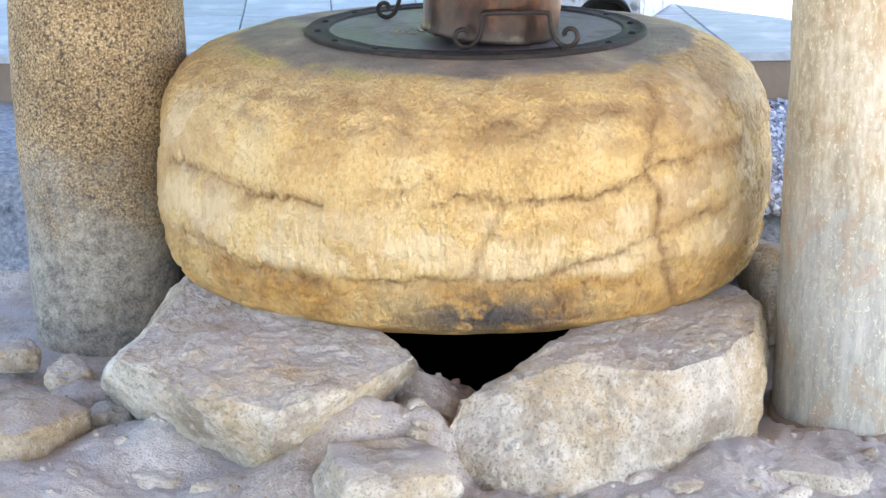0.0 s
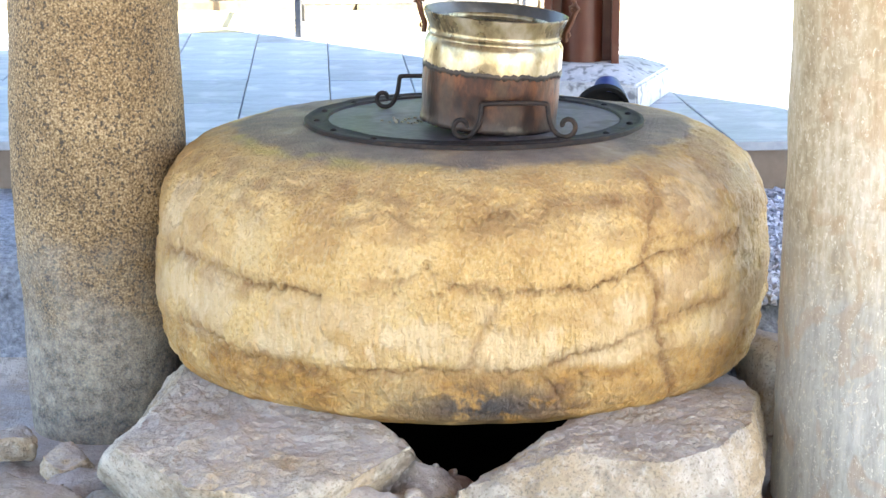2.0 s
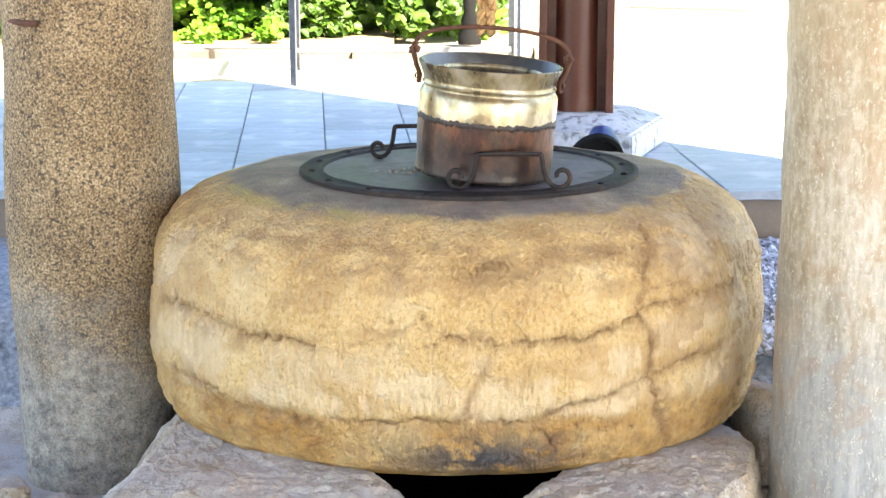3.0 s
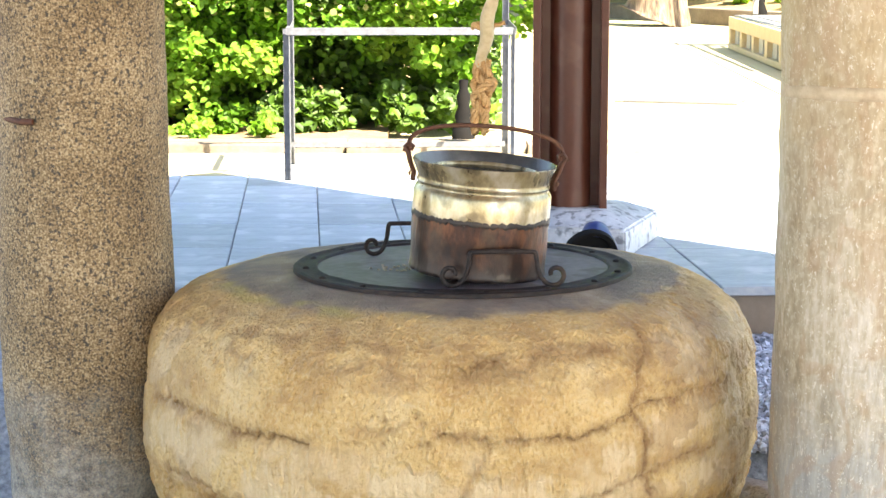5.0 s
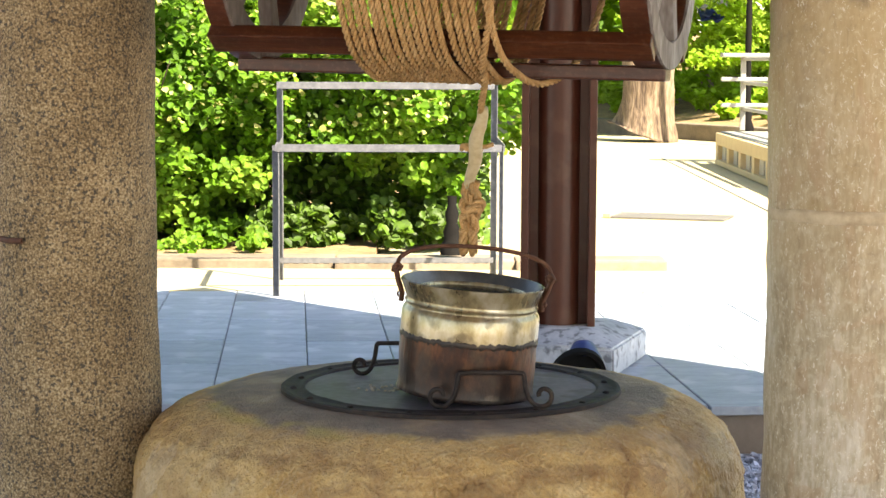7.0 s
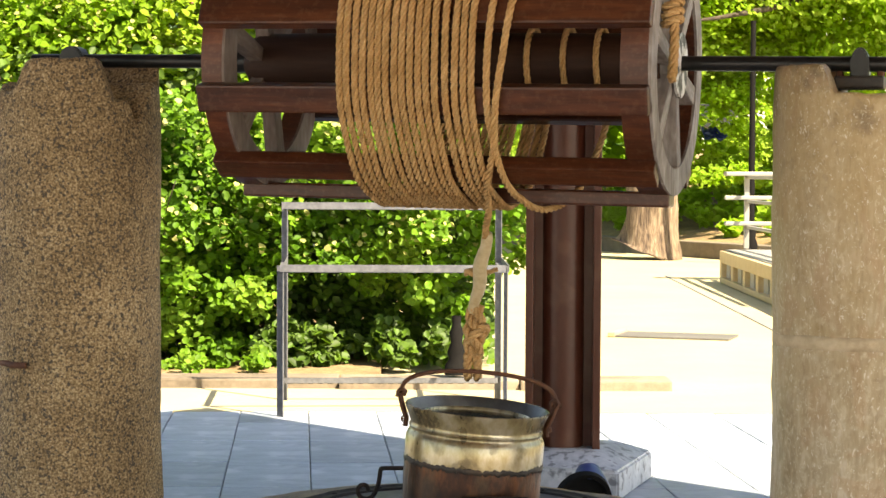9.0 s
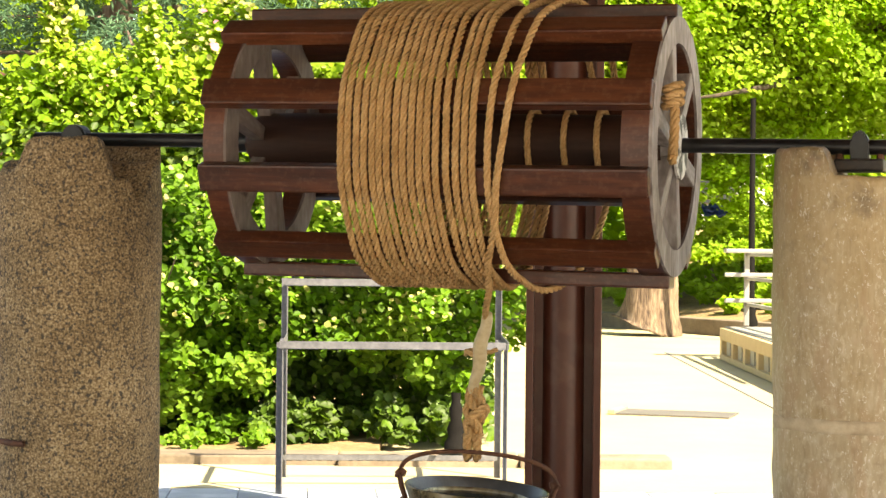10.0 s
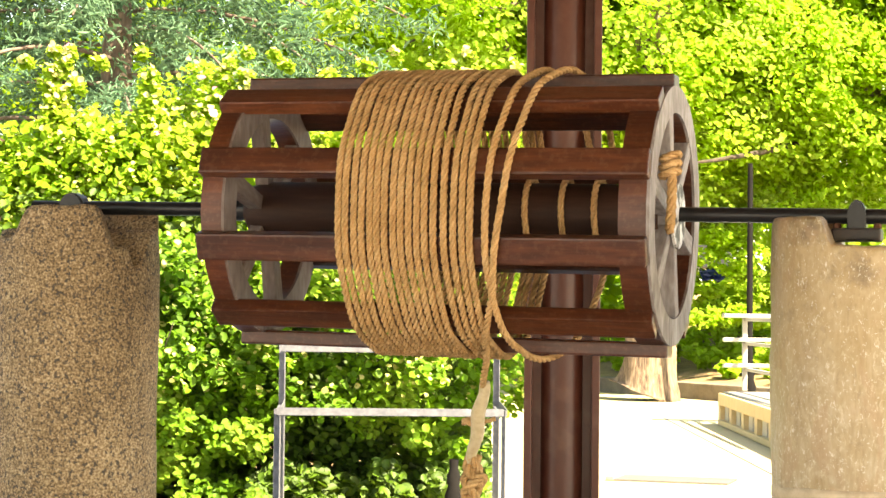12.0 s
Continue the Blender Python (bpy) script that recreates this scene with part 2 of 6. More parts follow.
def rubble_material(name, tones, ochre, top_tint, grain=1.0):
    """Broken stone: patches, ochre stains, mottling, small pits, and a second tint on the upper faces."""
    m = bpy.data.materials.new(name)
    m.use_nodes = True
    n, link = m.node_tree.nodes, m.node_tree.links.new
    b = n["Principled BSDF"]
    co = n.new("ShaderNodeTexCoord")

    def cloud(scale, detail, rough=0.6):
        t = n.new("ShaderNodeTexNoise")
        t.inputs["Scale"].default_value, t.inputs["Detail"].default_value, t.inputs["Roughness"].default_value = scale, detail, rough
        link(co.outputs["Object"], t.inputs[0])
        return t.outputs[0]

    def band(value, lo, hi, most):
        r = n.new("ShaderNodeMapRange")
        r.inputs[1].default_value, r.inputs[2].default_value, r.inputs[3].default_value, r.inputs[4].default_value = lo, hi, 0.0, most
        link(value, r.inputs[0])
        return r.outputs[0]

    def over(fac, below, tint):
        x = n.new("ShaderNodeMix")
        x.data_type = "RGBA"
        link(fac, x.inputs[0])
        link(below, x.inputs[6])
        x.inputs[7].default_value = (*tint, 1)
        return x.outputs[2]

    def product(one, two):
        k = n.new("ShaderNodeMath")
        k.operation = "MULTIPLY"
        link(one, k.inputs[0])
        link(two, k.inputs[1])
        return k.outputs[0]

    ramp = n.new("ShaderNodeValToRGB")
    els = ramp.color_ramp.elements
    els.new(0.5)
    for e, p, c in zip(els, (0.36, 0.5, 0.64), tones):
        e.position, e.color = p, (*c, 1)
    patches, mottle, grains = cloud(5, 6), cloud(38 * grain, 5), cloud(150 * grain, 3)
    link(patches, ramp.inputs[0])
    colour = over(band(cloud(3.6, 8), 0.47, 0.61, 0.7), ramp.outputs[0], ochre)
    colour = over(band(mottle, 0.52, 0.66, 0.55), colour, tones[2])
    colour = over(band(mottle, 0.46, 0.34, 0.45), colour, tones[0])
    colour = over(band(cloud(17, 9, 0.7), 0.44, 0.36, 0.55), colour, tones[0])
    colour = over(band(grains, 0.46, 0.34, 0.6), colour, tuple(0.55 * c for c in tones[0]))
    geo = n.new("ShaderNodeNewGeometry")
    sep = n.new("ShaderNodeSeparateXYZ")
    link(geo.outputs["Normal"], sep.inputs[0])
    colour = over(product(band(sep.outputs[2], 0.7, 0.97, 0.75), band(cloud(7, 8), 0.36, 0.56, 1.0)), colour, top_tint)
    link(colour, b.inputs["Base Color"])
    b.inputs["Roughness"].default_value, b.inputs["Specular IOR Level"].default_value = 0.92, 0.25
    height = n.new("ShaderNodeMix")
    height.data_type = "FLOAT"
    height.inputs[0].default_value = 0.4
    link(mottle, height.inputs[2])
    link(grains, height.inputs[3])
    bp = n.new("ShaderNodeBump")
    bp.inputs["Strength"].default_value, bp.inputs["Distance"].default_value = 1.0, 0.011
    link(height.outputs[0], bp.inputs["Height"])
    link(bp.outputs[0], b.inputs["Normal"])
    return m


M["limestone"] = rubble_material("rough_limestone", ((0.27, 0.23, 0.185), (0.455, 0.405, 0.335), (0.61, 0.57, 0.50)), (0.47, 0.35, 0.205), (0.425, 0.40, 0.39))
M["mortar"] = rubble_material("dusty_mortar", ((0.25, 0.22, 0.20), (0.43, 0.39, 0.365), (0.59, 0.56, 0.53)), (0.40, 0.31, 0.225), (0.42, 0.40, 0.40), 1.3)


# ---- building helpers ----
def mesh_from(name, verts, faces, mat=None, smooth=False):
    me = bpy.data.meshes.new(name)
    me.from_pydata([tuple(v) for v in verts], [], [tuple(f) for f in faces])
    me.update()
    if mat:
        me.materials.append(mat)
    if smooth:
        me.polygons.foreach_set("use_smooth", [True] * len(me.polygons))
    return me


def thing(name, label, category, at=(0, 0, 0), group="", kind="", turn=(0, 0, 0)):
    """An Empty at the base of a thing that parents its parts."""
    ob = new(name)
    ob.empty_display_size = 0.05
    ob.matrix_basis = pose(*at, *turn)
    return tagged(ob, label, category, group, kind)


def part(name, bm, mat, parent=None, label="", smooth=None, kind=""):
    """Link a bmesh as one mesh object, under a thing or a part."""
    me = bpy.data.meshes.new(name)
    bmesh.ops.recalc_face_normals(bm, faces=bm.faces)
    if smooth is not None:
        for f in bm.faces:
            f.smooth = True
        if smooth < 180:
            for e in bm.edges:
                e.smooth = not (len(e.link_faces) == 2 and e.calc_face_angle(0) > radians(smooth))
    bm.to_mesh(me)
    bm.free()
    me.materials.append(mat)
    ob = new(name, me)
    ob.parent = parent
    return tagged(ob, label, kind=kind)


def block(size, at=(0, 0, 0), turn=(0, 0, 0), bevel=0.0, bm=None, segments=2):
    """A box with rounded edges."""
    out = bm or bmesh.new()
    one = bmesh.new()
    bmesh.ops.create_cube(one, size=1)
    bmesh.ops.scale(one, vec=size, verts=one.verts)
    if bevel:
        bmesh.ops.bevel(one, geom=one.edges[:], offset=bevel, segments=segments, affect="EDGES", profile=0.6)
    one.transform(pose(*at, *turn))
    me = bpy.data.meshes.new("temp")
    one.to_mesh(me)
    one.free()
    out.from_mesh(me)
    bpy.data.meshes.remove(me)
    return out


def lathe(profile, seg=64, bm=None, close=False):
    """Turn (radius, height) pairs round z."""
    bm = bm or bmesh.new()
    rings = []
    for r, z in profile:
        if r < 1e-5:
            rings.append([bm.verts.new((0, 0, z))])
        else:
            rings.append([bm.verts.new((r * math.cos(2 * math.pi * i / seg), r * math.sin(2 * math.pi * i / seg), z)) for i in range(seg)])
    for a, b in zip(rings, rings[1:] + ([rings[0]] if close else [])):
        for i in range(seg):
            j = (i + 1) % seg
            if len(a) == 1 and len(b) > 1:
                bm.faces.new((a[0], b[i], b[j]))
            elif len(b) == 1 and len(a) > 1:
                bm.faces.new((a[i], b[0], a[j]))
            elif len(a) > 1:
                bm.faces.new((a[i], b[i], b[j], a[j]))
    return bm


def tube(points, radius, sides=10, bm=None, flat=1.0, lobes=0, twist=0.0, depth=0.18, closed=False):
    """Sweep a round section, or a lobed one that twists like the strands of a rope, along points."""
    bm = bm or bmesh.new()
    pts = [Vector(p) for p in points]
    n = len(pts)
    rad = radius if callable(radius) else (lambda u: radius)
    tang = []
    for i in range(n):
        a, b = pts[max(i - 1, 0)], pts[min(i + 1, n - 1)]
        tang.append((b - a).normalized())
    up = Vector((0, 0, 1)) if abs(tang[0].z) < 0.9 else Vector((0, 1, 0))
    side = tang[0].cross(up).normalized()
    rings, run = [], 0.0
    for i, (p, t) in enumerate(zip(pts, tang)):
        side = (side - t * side.dot(t)).normalized()
        other = t.cross(side)
        if i:
            run += (p - pts[i - 1]).length
        ring = []
        for k in range(sides):
            a = 2 * math.pi * k / sides
            r = rad(i / max(1, n - 1))
            if lobes:
                r *= 1 - depth + depth * 2 * abs(math.cos(lobes * (a + twist * run) / 2))
            ring.append(bm.verts.new(p + side * (r * math.cos(a)) + other * (r * flat * math.sin(a))))
        rings.append(ring)
    for a, b in zip(rings, rings[1:]):
        for k in range(sides):
            bm.faces.new((a[k], a[(k + 1) % sides], b[(k + 1) % sides], b[k]))
    bm.faces.new(rings[0][::-1])
    bm.faces.new(rings[-1])
    return bm


def fbm(p, scale, octaves=4):
    """Layered noise, about -1 to 1."""
    v, amp, total = 0.0, 1.0, 0.0
    q = Vector(p) * scale
    for _ in range(octaves):
        v += amp * noise.noise(q)
        total += amp
        amp *= 0.5
        q *= 2.1
    return v / total * 1.6


def boulder(top, bottom, z_top, z_bottom, rough=0.02, bulge=0.03, cuts=4, seed=0, soft=2):
    """A rough stone: an outline at the top and one at the bottom, subdivided, worn and roughened."""
    bm = bmesh.new()
    n = len(top)
    ztop = z_top if callable(z_top) else (lambda x, y: z_top)
    a = [bm.verts.new((x, y, ztop(x, y))) for x, y in top]
    b = [bm.verts.new((x, y, z_bottom)) for x, y in bottom]
    cx, cy = sum(p[0] for p in top) / n, sum(p[1] for p in top) / n
    dx, dy = sum(p[0] for p in bottom) / n, sum(p[1] for p in bottom) / n
    ca, cb = bm.verts.new((cx, cy, ztop(cx, cy))), bm.verts.new((dx, dy, z_bottom))
    for i in range(n):
        j = (i + 1) % n
        bm.faces.new((a[i], a[j], ca))
        bm.faces.new((b[j], b[i], cb))
        bm.faces.new((a[j], a[i], b[i], b[j]))
    bmesh.ops.recalc_face_normals(bm, faces=bm.faces)
    for k in range(cuts):
        bmesh.ops.subdivide_edges(bm, edges=bm.edges[:], cuts=1, use_grid_fill=True)
        if k < soft:
            bmesh.ops.smooth_vert(bm, verts=bm.verts, factor=0.32, use_axis_x=True, use_axis_y=True, use_axis_z=True)
    bm.normal_update()
    off = Vector((seed * 3.7, seed * 1.9, seed * 5.3))
    for v in bm.verts:
        v.co += v.normal * (bulge * fbm(v.co + off, 4, 2) + 0.9 * rough * fbm(v.co + off, 7, 3) + 0.85 * rough * fbm(v.co + off, 24, 4) + 0.35 * rough * fbm(v.co + off, 70, 3))
    return bm


def leaf_mesh(name, points, size, mat, seed, spread=0.35, facing=(0.25, -0.6, 0.75), thin=0.5, droop=0.0):
    """Many small folded leaves as one mesh: six corners each, bent along the midrib."""
    rng = np.random.default_rng(seed)
    n = len(points)
    size = np.broadcast_to(size, (n,)) * rng.uniform(0.6, 1.3, n)
    normal = rng.normal(0, 1, (n, 3)) * 0.44 + np.array(facing)
    normal /= np.linalg.norm(normal, axis=1)[:, None]
    along = rng.normal(0, 1, (n, 3))
    along[:, 2] -= droop
    along -= normal * (along * normal).sum(1)[:, None]
    along /= np.linalg.norm(along, axis=1)[:, None]
    across = np.cross(normal, along)
    shape = [(-0.5, 0, 0), (-0.22, 0.42, 0.12), (0.18, 0.40, 0.12), (0.5, 0, -0.1), (0.18, -0.40, 0.12), (-0.22, -0.42, 0.12)]
    verts = np.stack([points + size[:, None] * (u * along + 2 * thin * v * across * 0.8 + w * normal) for u, v, w in shape], 1).reshape(-1, 3)
    base = np.arange(n)[:, None] * 6
    quads = np.concatenate([base + [0, 3, 2, 1], base + [0, 5, 4, 3]])
    me = bpy.data.meshes.new(name)
    me.vertices.add(len(verts))
    me.vertices.foreach_set("co", verts.ravel())
    me.loops.add(quads.size)
    me.loops.foreach_set("vertex_index", quads.ravel().astype(np.int32))
    me.polygons.add(len(quads))
    me.polygons.foreach_set("loop_start", np.arange(0, quads.size, 4, dtype=np.int32))
    me.polygons.foreach_set("loop_total", np.full(len(quads), 4, dtype=np.int32))
    me.update(calc_edges=True)
    me.materials.append(mat)
    return me


def clumps(centres, radii, per, seed, flat=0.8):
    """Points scattered in clumps, denser towards each clump's shell."""
    rng = np.random.default_rng(seed)
    out = []
    for c, r in zip(centres, radii):
        d = rng.normal(0, 1, (per, 3))
        d /= np.linalg.norm(d, axis=1)[:, None]
        d *= (r * rng.uniform(0.15, 1, per) ** 0.5)[:, None]
        d[:, 2] *= flat
        out.append(np.asarray(c) + d)
    return np.concatenate(out)


def rope(points, radius, bm=None, lay=112.0, step=0.006, strands=(0, 1, 2)):
    """Three strands twisted round one another along points, or some of them."""
    bm = bm or bmesh.new()
    pts = np.array([tuple(p) for p in points], float)
    run = np.concatenate([[0], np.cumsum(np.linalg.norm(np.diff(pts, axis=0), axis=1))])
    n = max(6, int(run[-1] / step))
    at = np.linspace(0, run[-1], n)
    line = np.stack([np.interp(at, run, pts[:, k]) for k in range(3)], 1)
    tang = np.gradient(line, axis=0)
    tang /= np.linalg.norm(tang, axis=1)[:, None]
    ref = np.array((0.13, 0.21, 0.97)) if abs(tang[0, 2]) < 0.8 else np.array((0.1, 0.97, 0.2))
    side = np.cross(tang[0], ref)
    sides = []
    for t in tang:
        side = side - t * side.dot(t)
        side = side / np.linalg.norm(side)
        sides.append(side)
    sides = np.array(sides)
    other = np.cross(tang, sides)
    for s in strands:
        a = lay * at + 2 * math.pi * s / 3
        out = sides * np.cos(a)[:, None] + other * np.sin(a)[:, None]
        core = line + out * radius * 0.50
        turn = np.cross(tang, out)
        rings = []
        for k in range(6):
            b = 2 * math.pi * k / 6
            rings.append(core + (out * math.cos(b) + turn * math.sin(b) * 1.1) * radius * 0.56)
        verts = [[bm.verts.new(rings[k][i]) for k in range(6)] for i in range(n)]
        for p, q in zip(verts, verts[1:]):
            for k in range(6):
                bm.faces.new((p[k], p[(k + 1) % 6], q[(k + 1) % 6], q[k]))
        bm.faces.new(verts[0][::-1])
        bm.faces.new(verts[-1])
    return bm


# ---- ground, terrace, roof ----
PIT = (0.0, 4.64)


# mortar mounds: x, y, radius, height
MOUNDS = [(-0.12, 3.70, 0.12, 0.09), (-0.30, 3.62, 0.12, 0.05), (*(-0.145, 3.800), 0.16, 0.075), (*(-0.063, 3.949), 0.13, 0.12), (*(-0.694, 3.853), 0.14, 0.05), (*(0.440, 3.678), 0.2, 0.03), (*(-0.879, 3.634), 0.2, 0.05), (*(-0.391, 3.609), 0.16, 0.035),
          (*(0.747, 3.840), 0.16, 0.02), (*(0.044, 3.502), 0.12, 0.02), (*(-0.590, 3.796), 0.11, 0.05), (*(-0.297, 3.732), 0.11, 0.06),
          (*(0.256, 3.45), 0.11, 0.02), (*(0.575, 3.729), 0.12, 0.045), (*(-0.872, 4.143), 0.10, 0.05)]


def ground_height(x, y):
    """Rubble in front, gravel behind the well, and the dark shaft under the wellhead."""
    start = 4.35 if x > 0.35 else 5.0 if x < -0.1 else 5.0 - 0.65 * (x + 0.1) / 0.45
    s = min(1, max(0, (y - start) / 0.4))
    z = -0.14 + 0.33 * s * s * (3 - 2 * s)
    if y < 4.4:
        z += 0.018 * fbm((x, y, 0), 5, 4) + 0.008 * fbm((x, y, 3), 30, 3)
        for mx, my, mr, mh in MOUNDS:
            q = ((x - mx) ** 2 + (y - my) ** 2) / mr ** 2
            if q < 6:
                z += mh * math.exp(-q * q)
    d = math.hypot(x - PIT[0], y - PIT[1])
    if d < 0.56:
        z = -1.5 if d < 0.50 else z - (z + 1.5) * (0.56 - d) / 0.06
    return z


def grid_axis(stops):
    out = []
    for a, b, n in stops:
        out += [a + (b - a) * i / n for i in range(n)]
    return out + [stops[-1][1]]


def build_ground():
    xs = grid_axis([(-300, -20, 6), (-20, -1.7, 16), (-1.7, 1.7, 340), (1.7, 20, 16), (20, 300, 6)])
    ys = grid_axis([(-60, -4, 6), (-4, 2.9, 12), (2.9, 5.3, 240), (5.3, 9, 10), (9, 60, 14), (60, 500, 6)])
    verts = [(x, y, ground_height(x, y)) for y in ys for x in xs]
    w = len(xs)
    faces = [(j * w + i, j * w + i + 1, (j + 1) * w + i + 1, (j + 1) * w + i) for j in range(len(ys) - 1) for i in range(w - 1)]
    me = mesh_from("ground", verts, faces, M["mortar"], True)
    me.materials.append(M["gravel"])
    me.materials.append(M["near_black"])
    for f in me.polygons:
        # shaft faces get the near-black that stands in for shade
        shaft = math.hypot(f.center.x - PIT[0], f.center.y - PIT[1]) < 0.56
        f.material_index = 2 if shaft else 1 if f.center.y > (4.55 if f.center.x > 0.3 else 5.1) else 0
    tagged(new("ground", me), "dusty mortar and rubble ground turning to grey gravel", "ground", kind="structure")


build_ground()


def build_gravel():
    """Loose chippings in the strip that shows between the wellhead and the column."""
    rng = np.random.default_rng(4)
    verts, faces = [], []
    corners = np.array([(x, y, z) for x in (-1, 1) for y in (-1, 1) for z in (-1, 1)], float)
    quads = [(0, 1, 3, 2), (4, 6, 7, 5), (0, 4, 5, 1), (2, 3, 7, 6), (0, 2, 6, 4), (1, 5, 7, 3)]
    for _ in range(9500):
        x, y = rng.uniform(0.45, 1.35), rng.uniform(4.62, 6.0)
        s = rng.uniform(0.005, 0.012)
        rot = np.array(Euler(rng.uniform(0, 6, 3)).to_matrix())
        c = (corners * rng.uniform(0.55, 1, (8, 3))) @ rot.T * s + (x, y, 0.192 + rng.uniform(0, 0.012))
        n = len(verts)
        verts += [tuple(v) for v in c]
        faces += [tuple(n + k for k in q) for q in quads]
    tagged(new("gravel", mesh_from("gravel", verts, faces, M["gravel_stone"])), "loose grey stone chippings beside the well", "gravel", kind="stuff")


build_gravel()

TERRACE = 0.35
KERB_Y = 6.03


def build_terrace():
    bm = block((60, 54, 0.13), (5, KERB_Y + 0.06 + 27, TERRACE - 0.03 - 0.065))
    tagged(part("terrace", bm, M["riser"]), "brown rendered terrace base with a low riser", "terrace", kind="structure")
    bm = block((60, 44, 0.024), (5, 9.06 + 22, TERRACE - 0.012))
    plaza = part("plaza", bm, M["plaza"], None, "pale concrete plaza in full sunlight")
    tagged(plaza, category="plaza", kind="structure")
    root = thing("pavement", "grey marble paving slabs with dark open joints", "pavement", (0, 0, 0), kind="structure")
    part("bedding", block((10, 2.95, 0.02), (0, KERB_Y + 0.06 + 1.475, TERRACE - 0.02)), M["joint"], root)
    return root


pavement = build_terrace()


def build_roof():
    """The shelter's roof, out of view above, that shades the well."""
    h = 3.0
    k = (h - TERRACE) / SUN_WAY.z
    cx, cy = -1.05 + SUN_WAY.x * k, 9.1 + SUN_WAY.y * k
    u, v = Vector((0.682, -0.731, 0)), Vector((-0.735, -0.678, 0))
    bm = bmesh.new()
    base = Vector((cx, cy, h))
    low = [base, base + u * 8, base + u * 8 + v * 8, base + v * 8]
    peak = bm.verts.new(base + u * 4 + v * 4 + Vector((0, 0, 1.5)))
    a = [bm.verts.new(p) for p in low]
    b = [bm.verts.new(p + Vector((0, 0, 0.14))) for p in low]
    for i in range(4):
        j = (i + 1) % 4
        bm.faces.new((a[i], a[j], b[j], b[i]))
        bm.faces.new((b[i], b[j], peak))
    bm.faces.new(a)
    tagged(part("ceiling", bm, M["roof_wood"]), "brown boarded roof of the well shelter", "roof", kind="structure")


build_roof()


# ---- the wellhead stone ----
def step(x, a, b):
    s = min(1, max(0, (x - a) / (b - a)))
    return s * s * (3 - 2 * s)


STONE = (0.003, 4.63)
CRACKS = [
    ([(-1.166, 0.404), (-0.934, 0.412), (-0.815, 0.405), (-0.708, 0.396), (-0.554, 0.394), (-0.42, 0.387)], 0.012, 1.0),
    ([(-0.037, 0.425), (0.059, 0.411), (0.188, 0.404), (0.356, 0.405), (0.447, 0.413), (0.546, 0.435), (0.600, 0.460), (0.779, 0.463), (1.048, 0.456)], 0.012, 1.0),
    ([(0.667, 0.605), (0.640, 0.565), (0.592, 0.535), (0.587, 0.500), (0.556, 0.460), (0.570, 0.425), (0.598, 0.388), (0.594, 0.335), (0.612, 0.285), (0.632, 0.235), (0.660, 0.189), (0.707, 0.13)], 0.013, 1.1),
    ([(0.019, 0.248), (0.035, 0.298), (0.075, 0.347), (0.107, 0.401)], 0.008, 0.7),
    ([(0.240, 0.229), (0.289, 0.254), (0.393, 0.269), (0.476, 0.287), (0.565, 0.303), (0.720, 0.328), (0.919, 0.326)], 0.010, 0.9),
    ([(-1.031, 0.258), (-0.796, 0.249), (-0.675, 0.227), (-0.447, 0.224), (-0.217, 0.231), (0.027, 0.238), (0.240, 0.222), (0.297, 0.171)], 0.010, 0.8),
    ([(-0.718, 0.600), (-0.522, 0.603), (-0.348, 0.600), (-0.254, 0.609)], 0.014, 0.5),
    ([(-0.074, 0.564), (0.047, 0.560), (0.168, 0.560), (0.281, 0.575), (0.434, 0.573), (0.544, 0.577)], 0.014, 0.7),
    ([(-0.28, 0.436), (-0.196, 0.430), (-0.14, 0.434)], 0.008, 0.5),
    ([(0.605, 0.493), (0.727, 0.495), (0.955, 0.500)], 0.010, 0.7),
]
# bare pale patches: angle, height, half sizes
CHIPS = [((-0.93, 0.345), 0.15, 0.062), ((-0.56, 0.288), 0.095, 0.050), ((-0.335, 0.258), 0.09, 0.026), ((-0.141, 0.295), 0.085, 0.040), ((0.147, 0.285), 0.125, 0.042), ((0.403, 0.252), 0.12, 0.024),
         ((0.766, 0.408), 0.14, 0.042), ((0.90, 0.245), 0.12, 0.06), ((0.484, 0.355), 0.06, 0.035), ((-1.00, 0.225), 0.10, 0.03), ((0.84, 0.555), 0.14, 0.055), ((1.10, 0.40), 0.08, 0.08), ((-1.15, 0.50), 0.10, 0.06)]
PITS = [(-0.191, 0.450), (-0.101, 0.460), (-0.085, 0.443), (-0.091, 0.400), (-0.065, 0.401), (-0.675, 0.392), (-0.198, 0.399)]


def polyline_distance(a, z, line):
    best = 9.0
    for (a0, z0), (a1, z1) in zip(line, line[1:]):
        dx, dy = (a1 - a0) * 0.745, z1 - z0
        px, py = (a - a0) * 0.745, z - z0
        s = min(1, max(0, (px * dx + py * dy) / (dx * dx + dy * dy + 1e-9)))
        best = min(best, math.hypot(px - s * dx, py - s * dy))
    return best


